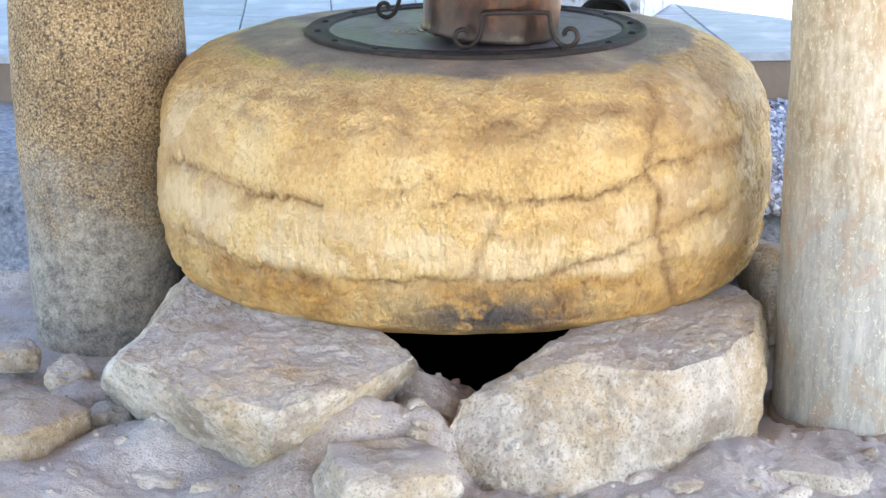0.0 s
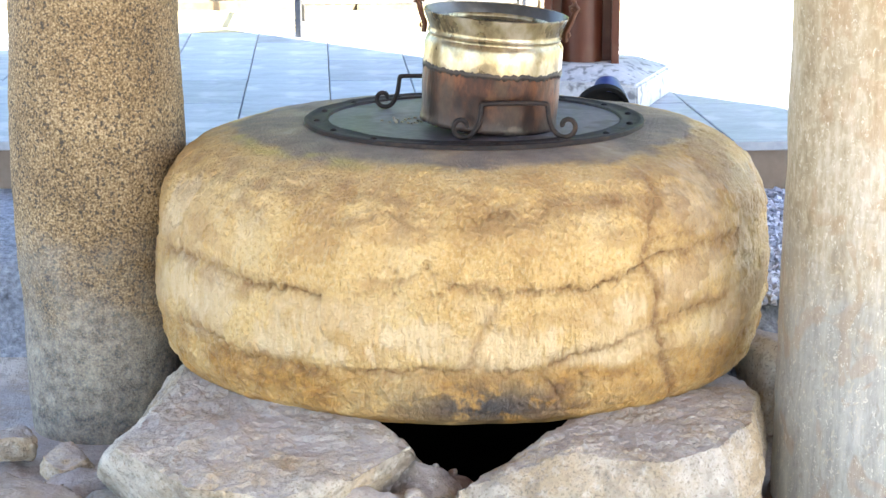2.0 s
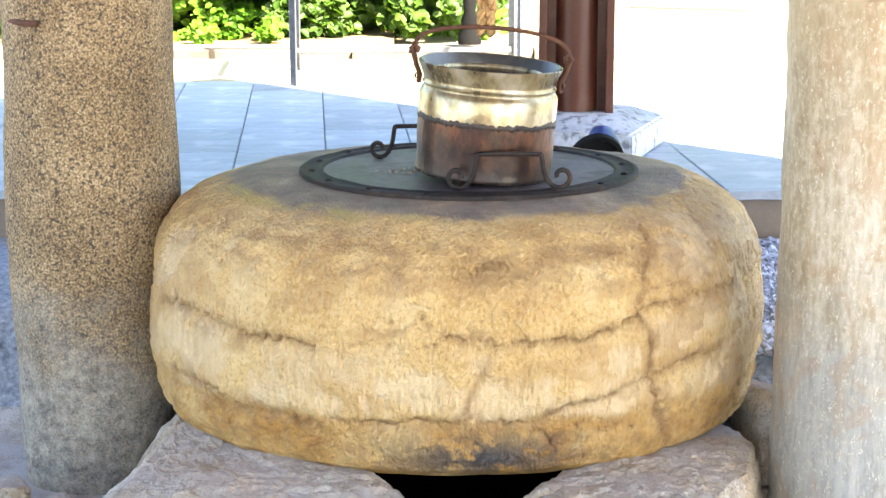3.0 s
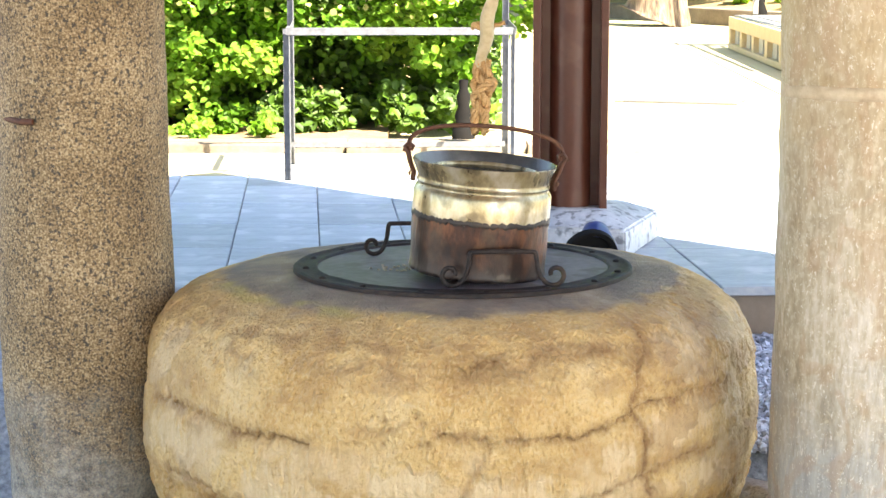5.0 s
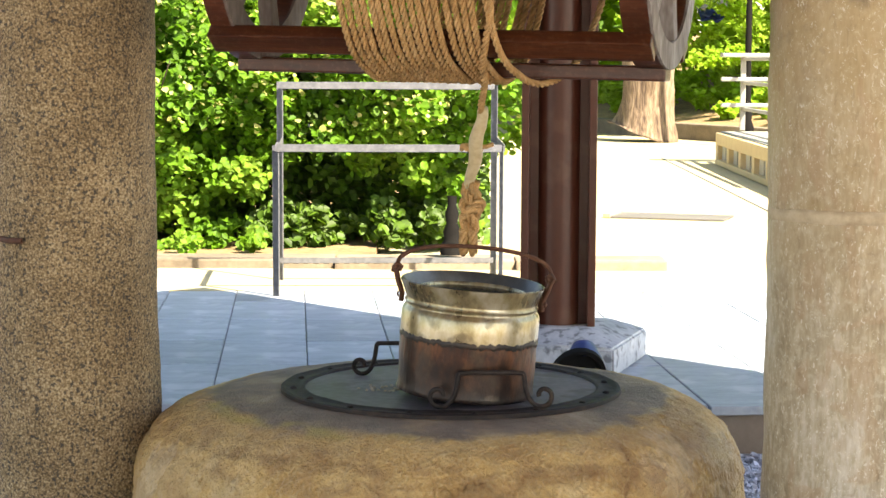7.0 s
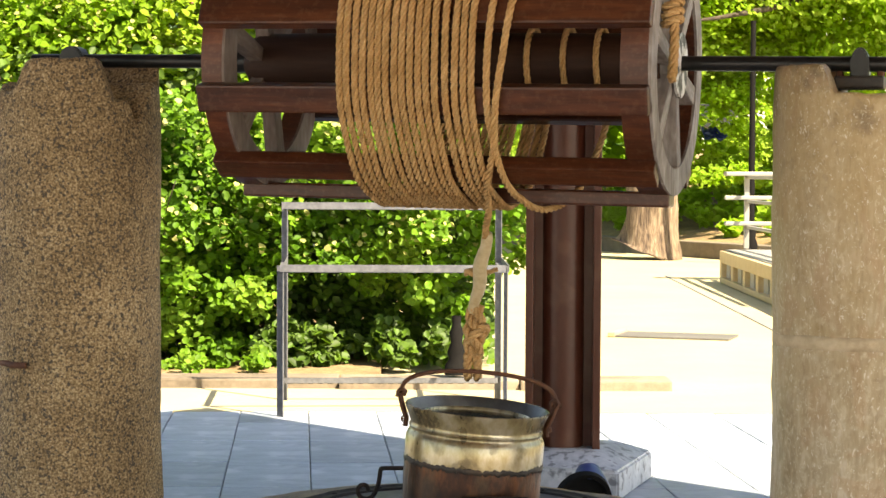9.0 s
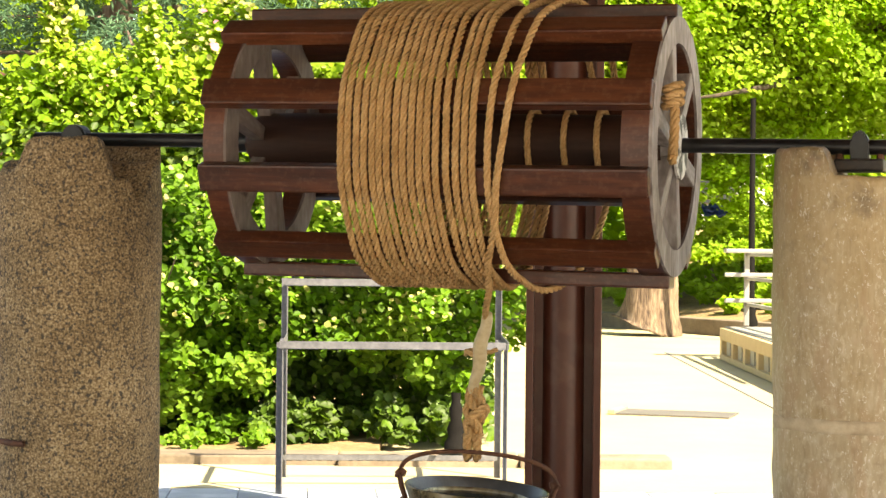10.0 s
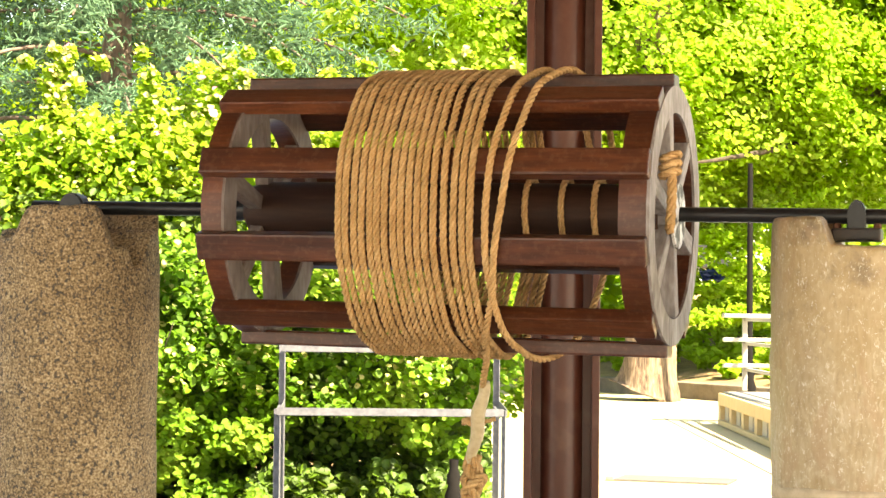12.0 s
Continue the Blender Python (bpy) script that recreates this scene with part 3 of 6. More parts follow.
def stone_material():
    m = bpy.data.materials.new("ochre_wellhead_stone")
    m.use_nodes = True
    n, link = m.node_tree.nodes, m.node_tree.links.new
    b = n["Principled BSDF"]
    co = n.new("ShaderNodeTexCoord")

    def noise_node(scale, detail, stretch=(1, 1, 1)):
        mp = n.new("ShaderNodeMapping")
        mp.inputs["Scale"].default_value = stretch
        link(co.outputs["Object"], mp.inputs[0])
        t = n.new("ShaderNodeTexNoise")
        t.inputs["Scale"].default_value, t.inputs["Detail"].default_value, t.inputs["Roughness"].default_value = scale, detail, 0.65
        link(mp.outputs[0], t.inputs[0])
        return t.outputs[0]

    def ramp(value, stops):
        r = n.new("ShaderNodeValToRGB")
        while len(r.color_ramp.elements) < len(stops):
            r.color_ramp.elements.new(0.5)
        for e, (p, c) in zip(r.color_ramp.elements, stops):
            e.position, e.color = p, (*c, 1)
        link(value, r.inputs[0])
        return r.outputs[0]

    def mix(fac, one, two):
        x = n.new("ShaderNodeMix")
        x.data_type = "RGBA"
        link(fac, x.inputs[0])
        link(one, x.inputs[6])
        if isinstance(two, tuple):
            x.inputs[7].default_value = (*two, 1)
        else:
            link(two, x.inputs[7])
        return x.outputs[2]

    def attr(name):
        a = n.new("ShaderNodeAttribute")
        a.attribute_name = name
        return a.outputs["Fac"]

    def times(x, y):
        k = n.new("ShaderNodeMath")
        k.operation, k.use_clamp = "MULTIPLY", True
        for i, v in enumerate((x, y)):
            if isinstance(v, float):
                k.inputs[i].default_value = v
            else:
                link(v, k.inputs[i])
        return k.outputs[0]

    streaks = noise_node(6, 7, (1, 1, 0.45))
    base = ramp(streaks, [(0.3, (0.48, 0.295, 0.10)), (0.45, (0.61, 0.405, 0.155)), (0.56, (0.67, 0.47, 0.20)), (0.70, (0.70, 0.54, 0.29))])
    grains = noise_node(120, 4, (1, 1, 0.75))
    base = mix(times(ramp(grains, [(0.50, (0, 0, 0)), (0.64, (1, 1, 1))]), 0.5), base, (0.70, 0.56, 0.33))
    # low grains turn brown, so pits of the relief carry painted shade
    base = mix(times(ramp(grains, [(0.33, (1, 1, 1)), (0.45, (0, 0, 0))]), 0.6), base, (0.36, 0.205, 0.07))
    blot = noise_node(26, 7, (1, 1, 1.5))
    base = mix(times(ramp(blot, [(0.52, (0, 0, 0)), (0.64, (1, 1, 1))]), 0.35), base, (0.46, 0.28, 0.11))
    base = mix(times(attr("stain"), 0.45), base, (0.42, 0.255, 0.10))
    soot = noise_node(11, 9, (1, 1, 1.8))
    brown = ramp(soot, [(0.44, (0, 0, 0)), (0.60, (1, 1, 1))])
    chisel = noise_node(60, 4, (1, 1, 0.12))
    pale = mix(times(ramp(chisel, [(0.42, (0, 0, 0)), (0.62, (1, 1, 1))]), 0.7), ramp(streaks, [(0.3, (0.67, 0.50, 0.28)), (0.7, (0.74, 0.60, 0.38))]), (0.60, 0.42, 0.205))
    base = mix(times(attr("chip"), 0.92), base, pale)
    base = mix(times(attr("rim"), times(brown, 0.58)), base, ramp(blot, [(0.35, (0.16, 0.095, 0.05)), (0.62, (0.34, 0.205, 0.095))]))
    base = mix(times(attr("top"), 0.9), base, ramp(noise_node(7, 9), [(0.35, (0.115, 0.095, 0.095)), (0.48, (0.205, 0.165, 0.150)), (0.58, (0.31, 0.24, 0.175)), (0.70, (0.43, 0.36, 0.29))]))
    base = mix(times(attr("algae"), 0.6), base, (0.50, 0.40, 0.10))
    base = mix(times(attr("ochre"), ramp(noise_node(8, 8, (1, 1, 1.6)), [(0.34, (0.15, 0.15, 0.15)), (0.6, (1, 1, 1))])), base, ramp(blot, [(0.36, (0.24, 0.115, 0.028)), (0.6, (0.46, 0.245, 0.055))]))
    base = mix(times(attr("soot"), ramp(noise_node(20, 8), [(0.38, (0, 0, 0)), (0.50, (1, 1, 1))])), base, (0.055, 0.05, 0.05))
    # brown in cracks and pits: stain together with painted crevice shade
    base = mix(times(attr("crack"), times(ramp(grains, [(0.3, (1, 1, 1)), (0.7, (0.5, 0.5, 0.5))]), 1.0)), base, (0.25, 0.135, 0.055))
    base = mix(times(attr("flake"), 0.6), base, ramp(blot, [(0.35, (0.32, 0.185, 0.075)), (0.65, (0.50, 0.325, 0.15))]))
    link(base, b.inputs["Base Color"])
    rough = n.new("ShaderNodeMapRange")
    rough.inputs[3].default_value, rough.inputs[4].default_value = 0.60, 0.34
    link(attr("wet"), rough.inputs[0])
    link(rough.outputs[0], b.inputs["Roughness"])
    hmix = n.new("ShaderNodeMix")
    hmix.data_type = "FLOAT"
    hmix.inputs[0].default_value = 0.6
    link(noise_node(60, 4, (1, 1, 0.6)), hmix.inputs[2])
    link(grains, hmix.inputs[3])
    bp = n.new("ShaderNodeBump")
    bp.inputs["Strength"].default_value, bp.inputs["Distance"].default_value = 1.0, 0.016
    link(hmix.outputs[0], bp.inputs["Height"])
    link(bp.outputs[0], b.inputs["Normal"])
    return m


def build_wellhead():
    prof = [(0.02, 0.655), (0.40, 0.655), (0.455, 0.653), (0.52, 0.646), (0.585, 0.634), (0.642, 0.611), (0.688, 0.577), (0.719, 0.533), (0.736, 0.48), (0.744, 0.42),
            (0.748, 0.35), (0.749, 0.275), (0.746, 0.21), (0.740, 0.160), (0.724, 0.120), (0.690, 0.098), (0.625, 0.090), (0.5, 0.090), (0.42, 0.092), (0.36, 0.12)]
    fine = []
    for i, ((r0, z0), (r1, z1)) in enumerate(zip(prof, prof[1:])):
        n = 2 if i == 0 else 6 if i > 16 else 14
        fine += [(r0 + (r1 - r0) * k / n, z0 + (z1 - z0) * k / n) for k in range(n)]
    for _ in range(9):
        fine = [fine[0]] + [tuple((a + 2 * b + c) / 4 for a, b, c in zip(p, q, r)) for p, q, r in zip(fine, fine[1:], fine[2:])] + [fine[-1]]
    angles = [-1.55 + 3.1 * i / 900 for i in range(900)] + [1.55 + (2 * math.pi - 3.1) * i / 110 for i in range(110)]
    seg = len(angles)
    verts, data = [], {k: [] for k in ("crack", "chip", "rim", "top", "ochre", "soot", "flake", "wet", "stain", "algae")}
    for r, z in fine:
        for i in range(seg):
            t = angles[i]                                       # 0 towards the walk's side, plus to the right
            a = t - math.pi / 2
            x, y = r * math.cos(a), r * math.sin(a)
            p = (x, y, z)
            body = min(1, max(0, (r - 0.48) / 0.1))
            side = min(1, max(0, (r - 0.6) / 0.1))
            d = 0.010 * fbm(p, 2.2, 2) + 0.004 * fbm((x, y, z * 1.7), 7, 3) + 0.0030 * fbm((x, y, z * 1.2), 34, 4) + 0.0016 * abs(noise.noise((x * 75, y * 75, z * 45)))
            crack = chip = soot = 0.0
            if abs(t) < 1.7 and r > 0.55:
                wob = 0.013 * noise.noise((t * 12, z * 12, 2)) + 0.010 * noise.noise((t * 40, z * 40, 7)) + 0.006 * noise.noise((t * 110, z * 110, 5))
                for line, width, deep in CRACKS:
                    if min(q[1] for q in line) - 0.06 < z < max(q[1] for q in line) + 0.06:
                        e = polyline_distance(t + wob, z + wob, line)
                        broken = 0.35 + 0.75 * step(fbm((t, z, 9), 7, 3), -0.25, 0.3)
                        g = deep * broken * math.exp(-(e / (width * 0.30)) ** 2)
                        d -= 0.006 * g + 0.004 * deep * math.exp(-(e / (width * 1.6)) ** 2)
                        ragged = 0.45 + 1.1 * max(0, 0.35 + fbm((t * 1.3, z * 2.0, 4), 13, 4))
                        crack = max(crack, min(1, 0.6 * g + 0.75 * deep * ragged * math.exp(-(e / (width * (1.3 + 1.2 * ragged * step(abs(t), 0.5, 0.9)))) ** 2)))
                        if line[0][0] <= t <= line[-1][0] and line[-1][0] - line[0][0] > 0.4:
                            zl = next(z0 + (z1 - z0) * (t - a0) / (a1 - a0 + 1e-9) for (a0, z0), (a1, z1) in zip(line, line[1:]) if t <= a1)
                            if z + wob < zl:
                                d -= 0.010 * deep * broken * math.exp(-(zl - z - wob) / 0.020)
                for (ca, cz), wa, wz in CHIPS:
                    q = abs((t - ca) / wa / 1.15) ** 2.4 + abs((z - cz) / wz / 1.1) ** 2.4
                    if q < 6:
                        q += 2.3 * fbm((t, z * 1.3, 5), 8, 5) + 0.9 * fbm((t * 2.6, z * 0.45, 8), 30, 3)
                        k = 1 / (1 + math.exp(max(-40, min(40, (q - 0.9) * 6))))
                        chip = max(chip, k)
                        d -= 0.004 * k
                bare = step(fbm((t * 1.1, z * 1.9, 21), 5, 5), -0.12, 0.22) * step(z, 0.235, 0.275) * (1 - step(z, 0.355, 0.41))
                chip = max(chip, 0.7 * bare)
                for ca, cz in PITS:
                    e = math.hypot((t - ca) * 0.745 * 1.1, z - cz)
                    d -= 0.010 * math.exp(-(e / 0.009) ** 2)
                    crack = max(crack, 0.8 * math.exp(-(e / 0.008) ** 2))
                # near-black blotch low on the front
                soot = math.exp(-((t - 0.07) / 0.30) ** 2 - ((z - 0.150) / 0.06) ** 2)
            flake = 0.0
            if 0.13 < z < 0.64 and abs(t) < 1.7:
                k = fbm((x * 1.4, y * 1.4, z * 1.7 + 3), 5.0, 5)
                edge = step(t, 0.56, 0.72) + 0.6 * step(-t, 0.75, 1.0)
                crust = step(k, 0.0, 0.05)
                flake = crust * (0.06 + 0.94 * edge)
                d += -0.0035 + 0.0045 * crust + 0.0035 * step(fbm((x * 1.7, y * 1.7, z * 1.5 + 17), 8.0, 4), 0.10, 0.17)
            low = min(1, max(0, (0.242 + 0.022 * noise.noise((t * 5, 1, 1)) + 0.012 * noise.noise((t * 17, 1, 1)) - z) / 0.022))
            d -= 0.012 * low * side * (0.7 + 0.5 * noise.noise((t * 6, z * 9, 4)))
            d += 0.007 * low * side * abs(fbm((t * 2.5, z * 9, 6), 1.6, 4))
            d *= body if z > 0.4 else 1
            shoulder = math.exp(-((z - 0.615) / 0.05) ** 2) * side
            # brown water marks that lie in uneven level bands, and yellow growth at the edge of the top
            stain = step(fbm((x * 1.5, y * 1.5, z * 4.2 + 9), 3.6, 6), 0.06, 0.30)
            algae = math.exp(-((r - 0.550 - 0.03 * fbm((x, y, 4), 5, 3)) / 0.025) ** 2) * step(-t, -0.1, 0.5) * step(fbm((x, y, 2), 7, 3), -0.25, 0.2) if z > 0.55 else 0.0
            data["stain"].append(stain * (1 - low))
            data["algae"].append(algae)
            data["crack"].append(crack)
            data["chip"].append(chip * (1 - low))
            data["rim"].append(min(1, 1.0 * shoulder + 0.7 * math.exp(-((z - 0.55) / 0.045) ** 2) + 0.12))
            data["top"].append(step(0.580 + 0.05 * fbm((x, y, 1), 4, 3) + 0.03 * fbm((x, y, 6), 17, 4) - r, -0.005, 0.045) if z > 0.58 else 0.0)
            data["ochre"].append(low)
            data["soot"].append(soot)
            data["flake"].append(flake * (1 - low))
            data["wet"].append(step(t, 0.6, 1.0) * step(z, 0.3, 0.45) * (1 - step(z, 0.55, 0.61)) + 0.5 * low)
            nx = min(1, max(0.0, (r - 0.5) / 0.2))
            verts.append((x + math.cos(a) * d * nx, y + math.sin(a) * d * nx, z + d * (1 - nx) * (1 if z > 0.4 else -1)))
    faces = [(j * seg + i, j * seg + (i + 1) % seg, (j + 1) * seg + (i + 1) % seg, (j + 1) * seg + i) for j in range(len(fine) - 1) for i in range(seg)]
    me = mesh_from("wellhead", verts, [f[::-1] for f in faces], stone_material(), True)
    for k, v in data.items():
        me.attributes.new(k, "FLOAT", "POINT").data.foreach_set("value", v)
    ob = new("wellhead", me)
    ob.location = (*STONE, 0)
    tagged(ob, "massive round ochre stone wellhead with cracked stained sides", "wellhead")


build_wellhead()


# ---- iron lid with its handles ----
LID = (0.03, 4.615, 0.655)


def build_lid():
    root = thing("well_lid", "round grey iron lid with a riveted rim", "lid", LID)
    part("plate", lathe([(0, 0.005), (0.36, 0.005), (0.40, 0.003), (0.408, 0), (0, -0.004)], 96), M["lid"], root, smooth=40)
    bm = lathe([(0.352, 0.003), (0.353, 0.008), (0.356, 0.0105), (0.360, 0.0105), (0.364, 0.0075), (0.395, 0.0070), (0.399, 0.0100), (0.406, 0.0105), (0.411, 0.008), (0.412, -0.001), (0.404, -0.004), (0.36, 0.0)], 160, close=True)
    for v in bm.verts:
        v.co.z += 0.0022 * fbm(v.co, 12, 3)
        v.co.x *= 1 + 0.004 * noise.noise(v.co * 9)
    part("rim", bm, M["lid_rim"], root, "dark raised iron rim", smooth=50)
    for i in range(16):
        a = 2 * math.pi * (i + 0.35) / 16
        bm = bmesh.new()
        bmesh.ops.create_uvsphere(bm, u_segments=10, v_segments=6, radius=0.0085)
        bmesh.ops.scale(bm, vec=(1, 1, 0.6), verts=bm.verts)
        bm.transform(pose(0.382 * math.cos(a), 0.382 * math.sin(a), 0.0078))
        part("rivet", bm, M["lid_rim"], root, smooth=180)
    # a worn opening with a grate of small holes
    bm = bmesh.new()
    rg = random.Random(5)
    for k in range(34):
        u, v = rg.uniform(-1, 1), rg.uniform(-1, 1)
        if u * u + v * v < 1:
            lathe([(0, 0.004), (0.003, 0.0035), (0.0045, 0)], 7, bm=bm)
            for w in bm.verts[-15:]:
                w.co.x += -0.17 + 0.055 * u
                w.co.y += -0.045 + 0.05 * v
                w.co.z += 0.006
    part("worn_patch", bm, M["limestone"], root, "small patch of pale crusted specks", kind="stuff")

    def spiral(cx, cz, r0, a0, turn, steps=20):
        out = []
        for i in range(steps + 1):
            u = i / steps
            a, r = a0 + turn * u, r0 * (1 - 0.72 * u)
            out.append((cx + r * math.cos(a), 0, cz + r * math.sin(a)))
        return out

    def handle(width, height, r):
        """A bar with scrolled feet, in its own x z plane, standing on z = 0."""
        half = width / 2
        right = [(half, 0, height), (half + 0.004, 0, height * 0.55), (half + 0.012, 0, height * 0.28)]
        right += spiral(half + 0.012 + r * 1.05, r, r, math.pi * 1.12, math.pi * 1.95)
        left = [(-x, y, z) for x, y, z in right[::-1]]
        return left + [(-half + 0.004, 0, height + 0.004), (half - 0.004, 0, height + 0.004)] + right

    def smooth_path(pts, n=3):
        for _ in range(n):
            out = [Vector(pts[0])]
            for a, b in zip(pts, pts[1:]):
                a, b = Vector(a), Vector(b)
                out += [a * 0.75 + b * 0.25, a * 0.25 + b * 0.75]
            pts = out + [Vector(pts[-1])]
        return pts

    for at, turn in (((0.090, -0.308, 0.007), 2), ((-0.05, 0.14, 0.007), -2)):
        bm = tube(smooth_path(handle(0.150 if at[1] < 0 else 0.27, 0.078, 0.030 if at[1] < 0 else 0.026), 2), 0.0056, 8, flat=0.8)
        h = part("handle", bm, M["lid_rim"], root, "wrought iron handle with scrolled feet", smooth=60)
        h.matrix_basis = pose(*at, 0, 0, turn)


build_lid()


# ---- bucket ----
BUCKET = (0.062, 4.485, 0.670)


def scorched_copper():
    """Tarnished copper that turns near-black towards the foot, with a limy edge."""
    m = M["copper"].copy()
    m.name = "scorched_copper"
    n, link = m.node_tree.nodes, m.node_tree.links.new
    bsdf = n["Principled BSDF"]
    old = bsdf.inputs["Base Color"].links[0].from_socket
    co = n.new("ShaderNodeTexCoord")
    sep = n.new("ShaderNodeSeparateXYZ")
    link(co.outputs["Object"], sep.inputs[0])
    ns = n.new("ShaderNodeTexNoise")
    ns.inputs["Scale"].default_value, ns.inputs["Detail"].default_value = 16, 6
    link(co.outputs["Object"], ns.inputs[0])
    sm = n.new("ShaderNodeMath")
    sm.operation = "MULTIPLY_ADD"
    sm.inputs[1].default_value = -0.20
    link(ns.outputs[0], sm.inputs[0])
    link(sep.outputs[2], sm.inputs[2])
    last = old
    # near-black towards the foot, then the pale edge below it
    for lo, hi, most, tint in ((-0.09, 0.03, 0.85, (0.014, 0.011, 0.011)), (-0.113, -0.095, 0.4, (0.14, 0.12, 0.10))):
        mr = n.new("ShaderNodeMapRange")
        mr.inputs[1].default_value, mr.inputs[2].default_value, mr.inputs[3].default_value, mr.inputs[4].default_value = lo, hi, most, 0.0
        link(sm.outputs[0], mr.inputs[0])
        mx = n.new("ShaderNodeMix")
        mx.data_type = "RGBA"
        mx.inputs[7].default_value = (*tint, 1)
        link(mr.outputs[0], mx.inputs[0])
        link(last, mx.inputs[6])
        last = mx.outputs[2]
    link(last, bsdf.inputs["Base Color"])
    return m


def bucket_body():
    bm = lathe([(0, 0.004), (0.150, 0.001), (0.160, 0.003), (0.1625, 0.008), (0.161, 0.014), (0.160, 0.03), (0.1605, 0.06), (0.162, 0.09), (0.162, 0.11), (0.1625, 0.135)], 128)
    for v in bm.verts:
        a = math.atan2(v.co.y, v.co.x)
        k = 0.018 * noise.noise((a * 1.6, v.co.z * 12, 7)) + 0.007 * noise.noise((a * 7, v.co.z * 40, 3))
        if v.co.z < 0.02:
            k += 0.02 * noise.noise((a * 9, 1, 1))
        if v.co.z < 0.13 and v.co.xy.length > 0.1:
            v.co.x *= 1 + k
            v.co.y *= 1 + k
    return bm


def build_bucket():
    root = thing("bucket", "old tinned copper bucket with a browned lower half", "bucket", BUCKET, turn=(1.5, 4.2, 0))
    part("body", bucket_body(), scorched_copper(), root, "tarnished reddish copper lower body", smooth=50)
    bm = lathe([(0.1625, 0.135), (0.163, 0.16), (0.1625, 0.19), (0.158, 0.2), (0.1545, 0.204), (0.1545, 0.208), (0.158, 0.213), (0.1545, 0.219), (0.1555, 0.225), (0.163, 0.245), (0.1685, 0.257),
                (0.1695, 0.262), (0.167, 0.264), (0.1655, 0.263)], 96)
    for v in bm.verts:
        a = math.atan2(v.co.y, v.co.x)
        if v.co.z < 0.137:
            v.co.z += 0.006 * noise.noise((a * 3, 0, 0)) + 0.004 * noise.noise((a * 9, 2, 0))
        k = 0.0026 * noise.noise((a * 2.3, v.co.z * 9, 4)) + 0.0012 * noise.noise((a * 9, v.co.z * 30, 7))
        v.co.x *= 1 + k * 6
        v.co.y *= 1 + k * 4
    part("collar", bm, M["brass"], root, "dull brassy tinned upper band and flared rim", smooth=60)
    bm = lathe([(0.1605, 0.128), (0.1636, 0.131), (0.1638, 0.136), (0.1636, 0.141), (0.1605, 0.145)], 220)
    for k, v in enumerate(bm.verts):
        a = math.atan2(v.co.y, v.co.x)
        ragged = (v.co.z - 0.1365) / 0.0085
        v.co.z += 0.005 * noise.noise((a * 3, 0, 0)) + 0.005 * noise.noise((a * 11, 2, 5)) + ragged * 0.010 * noise.noise((a * 23, 4, ragged)) + 0.003 * noise.noise((a * 60, 4, ragged * 2))
    part("seam", bm, M["iron"], root, "dark scorched seam", smooth=60)
    part("lining", lathe([(0.1655, 0.263), (0.160, 0.252), (0.152, 0.226), (0.149, 0.20), (0.156, 0.19), (0.156, 0.14), (0.155, 0.05), (0.15, 0.012), (0, 0.01)], 64), M["tin"], root, "dull grey tin lining", smooth=60)
    part("water", lathe([(0, 0.236), (0.08, 0.2362), (0.1560, 0.2365)], 48), M["water"], root, "dark still water near the brim", smooth=60)
    # thin brassy ring just above the water
    bm = lathe([(0.124, 0.230), (0.124, 0.241), (0.127, 0.244), (0.131, 0.241), (0.132, 0.230)], 64)
    part("inner_rim", bm, M["brass"], root, "brassy ring that stands out of the water", smooth=60)
    for s in (-1, 1):
        # ear: a strap riveted to the rim, with a curled eye
        pts = [(s * 0.166, 0, 0.205), (s * 0.1645, 0, 0.225), (s * 0.175, 0, 0.25), (s * 0.181, 0, 0.272), (s * 0.188, 0, 0.284), (s * 0.181, 0, 0.293), (s * 0.172, 0, 0.286), (s * 0.176, 0, 0.277)]
        ear = part("ear", tube(pts, 0.0065, 8, flat=1.5), M["rust"], root, "rusty iron ear", smooth=60)
        part("rivet", lathe([(0, 0.006), (0.006, 0.004), (0.008, 0)], 10), M["rust"], ear).matrix_basis = pose(s * 0.172, -0.004, 0.222, 0, 90 * s, 0)
    pts = []
    for i in range(41):
        u = i / 40
        a = math.pi * (1 - u)
        k = 1 + 0.0 * u
        pts.append((0.181 * math.cos(a) * k, 0.006 * math.sin(3 * a), 0.284 + 0.062 * math.sin(a) ** 0.75))
    pts = [(-0.190, 0, 0.272), (-0.1885, 0, 0.278)] + pts + [(0.1885, 0, 0.278), (0.196, 0, 0.281)]
    part("bail", tube(pts, 0.0052, 10), M["rust"], root, "thin rusty iron bail", smooth=60)
    return root


build_bucket()


# ---- columns ----
AX_L, AX_R = Vector((-0.904, 4.70, 1.748)), Vector((0.89, 4.12, 1.716))
AXIS = (AX_R - AX_L).normalized()
PSI = math.degrees(math.atan2(AX_L.y - AX_R.y, AX_R.x - AX_L.x))


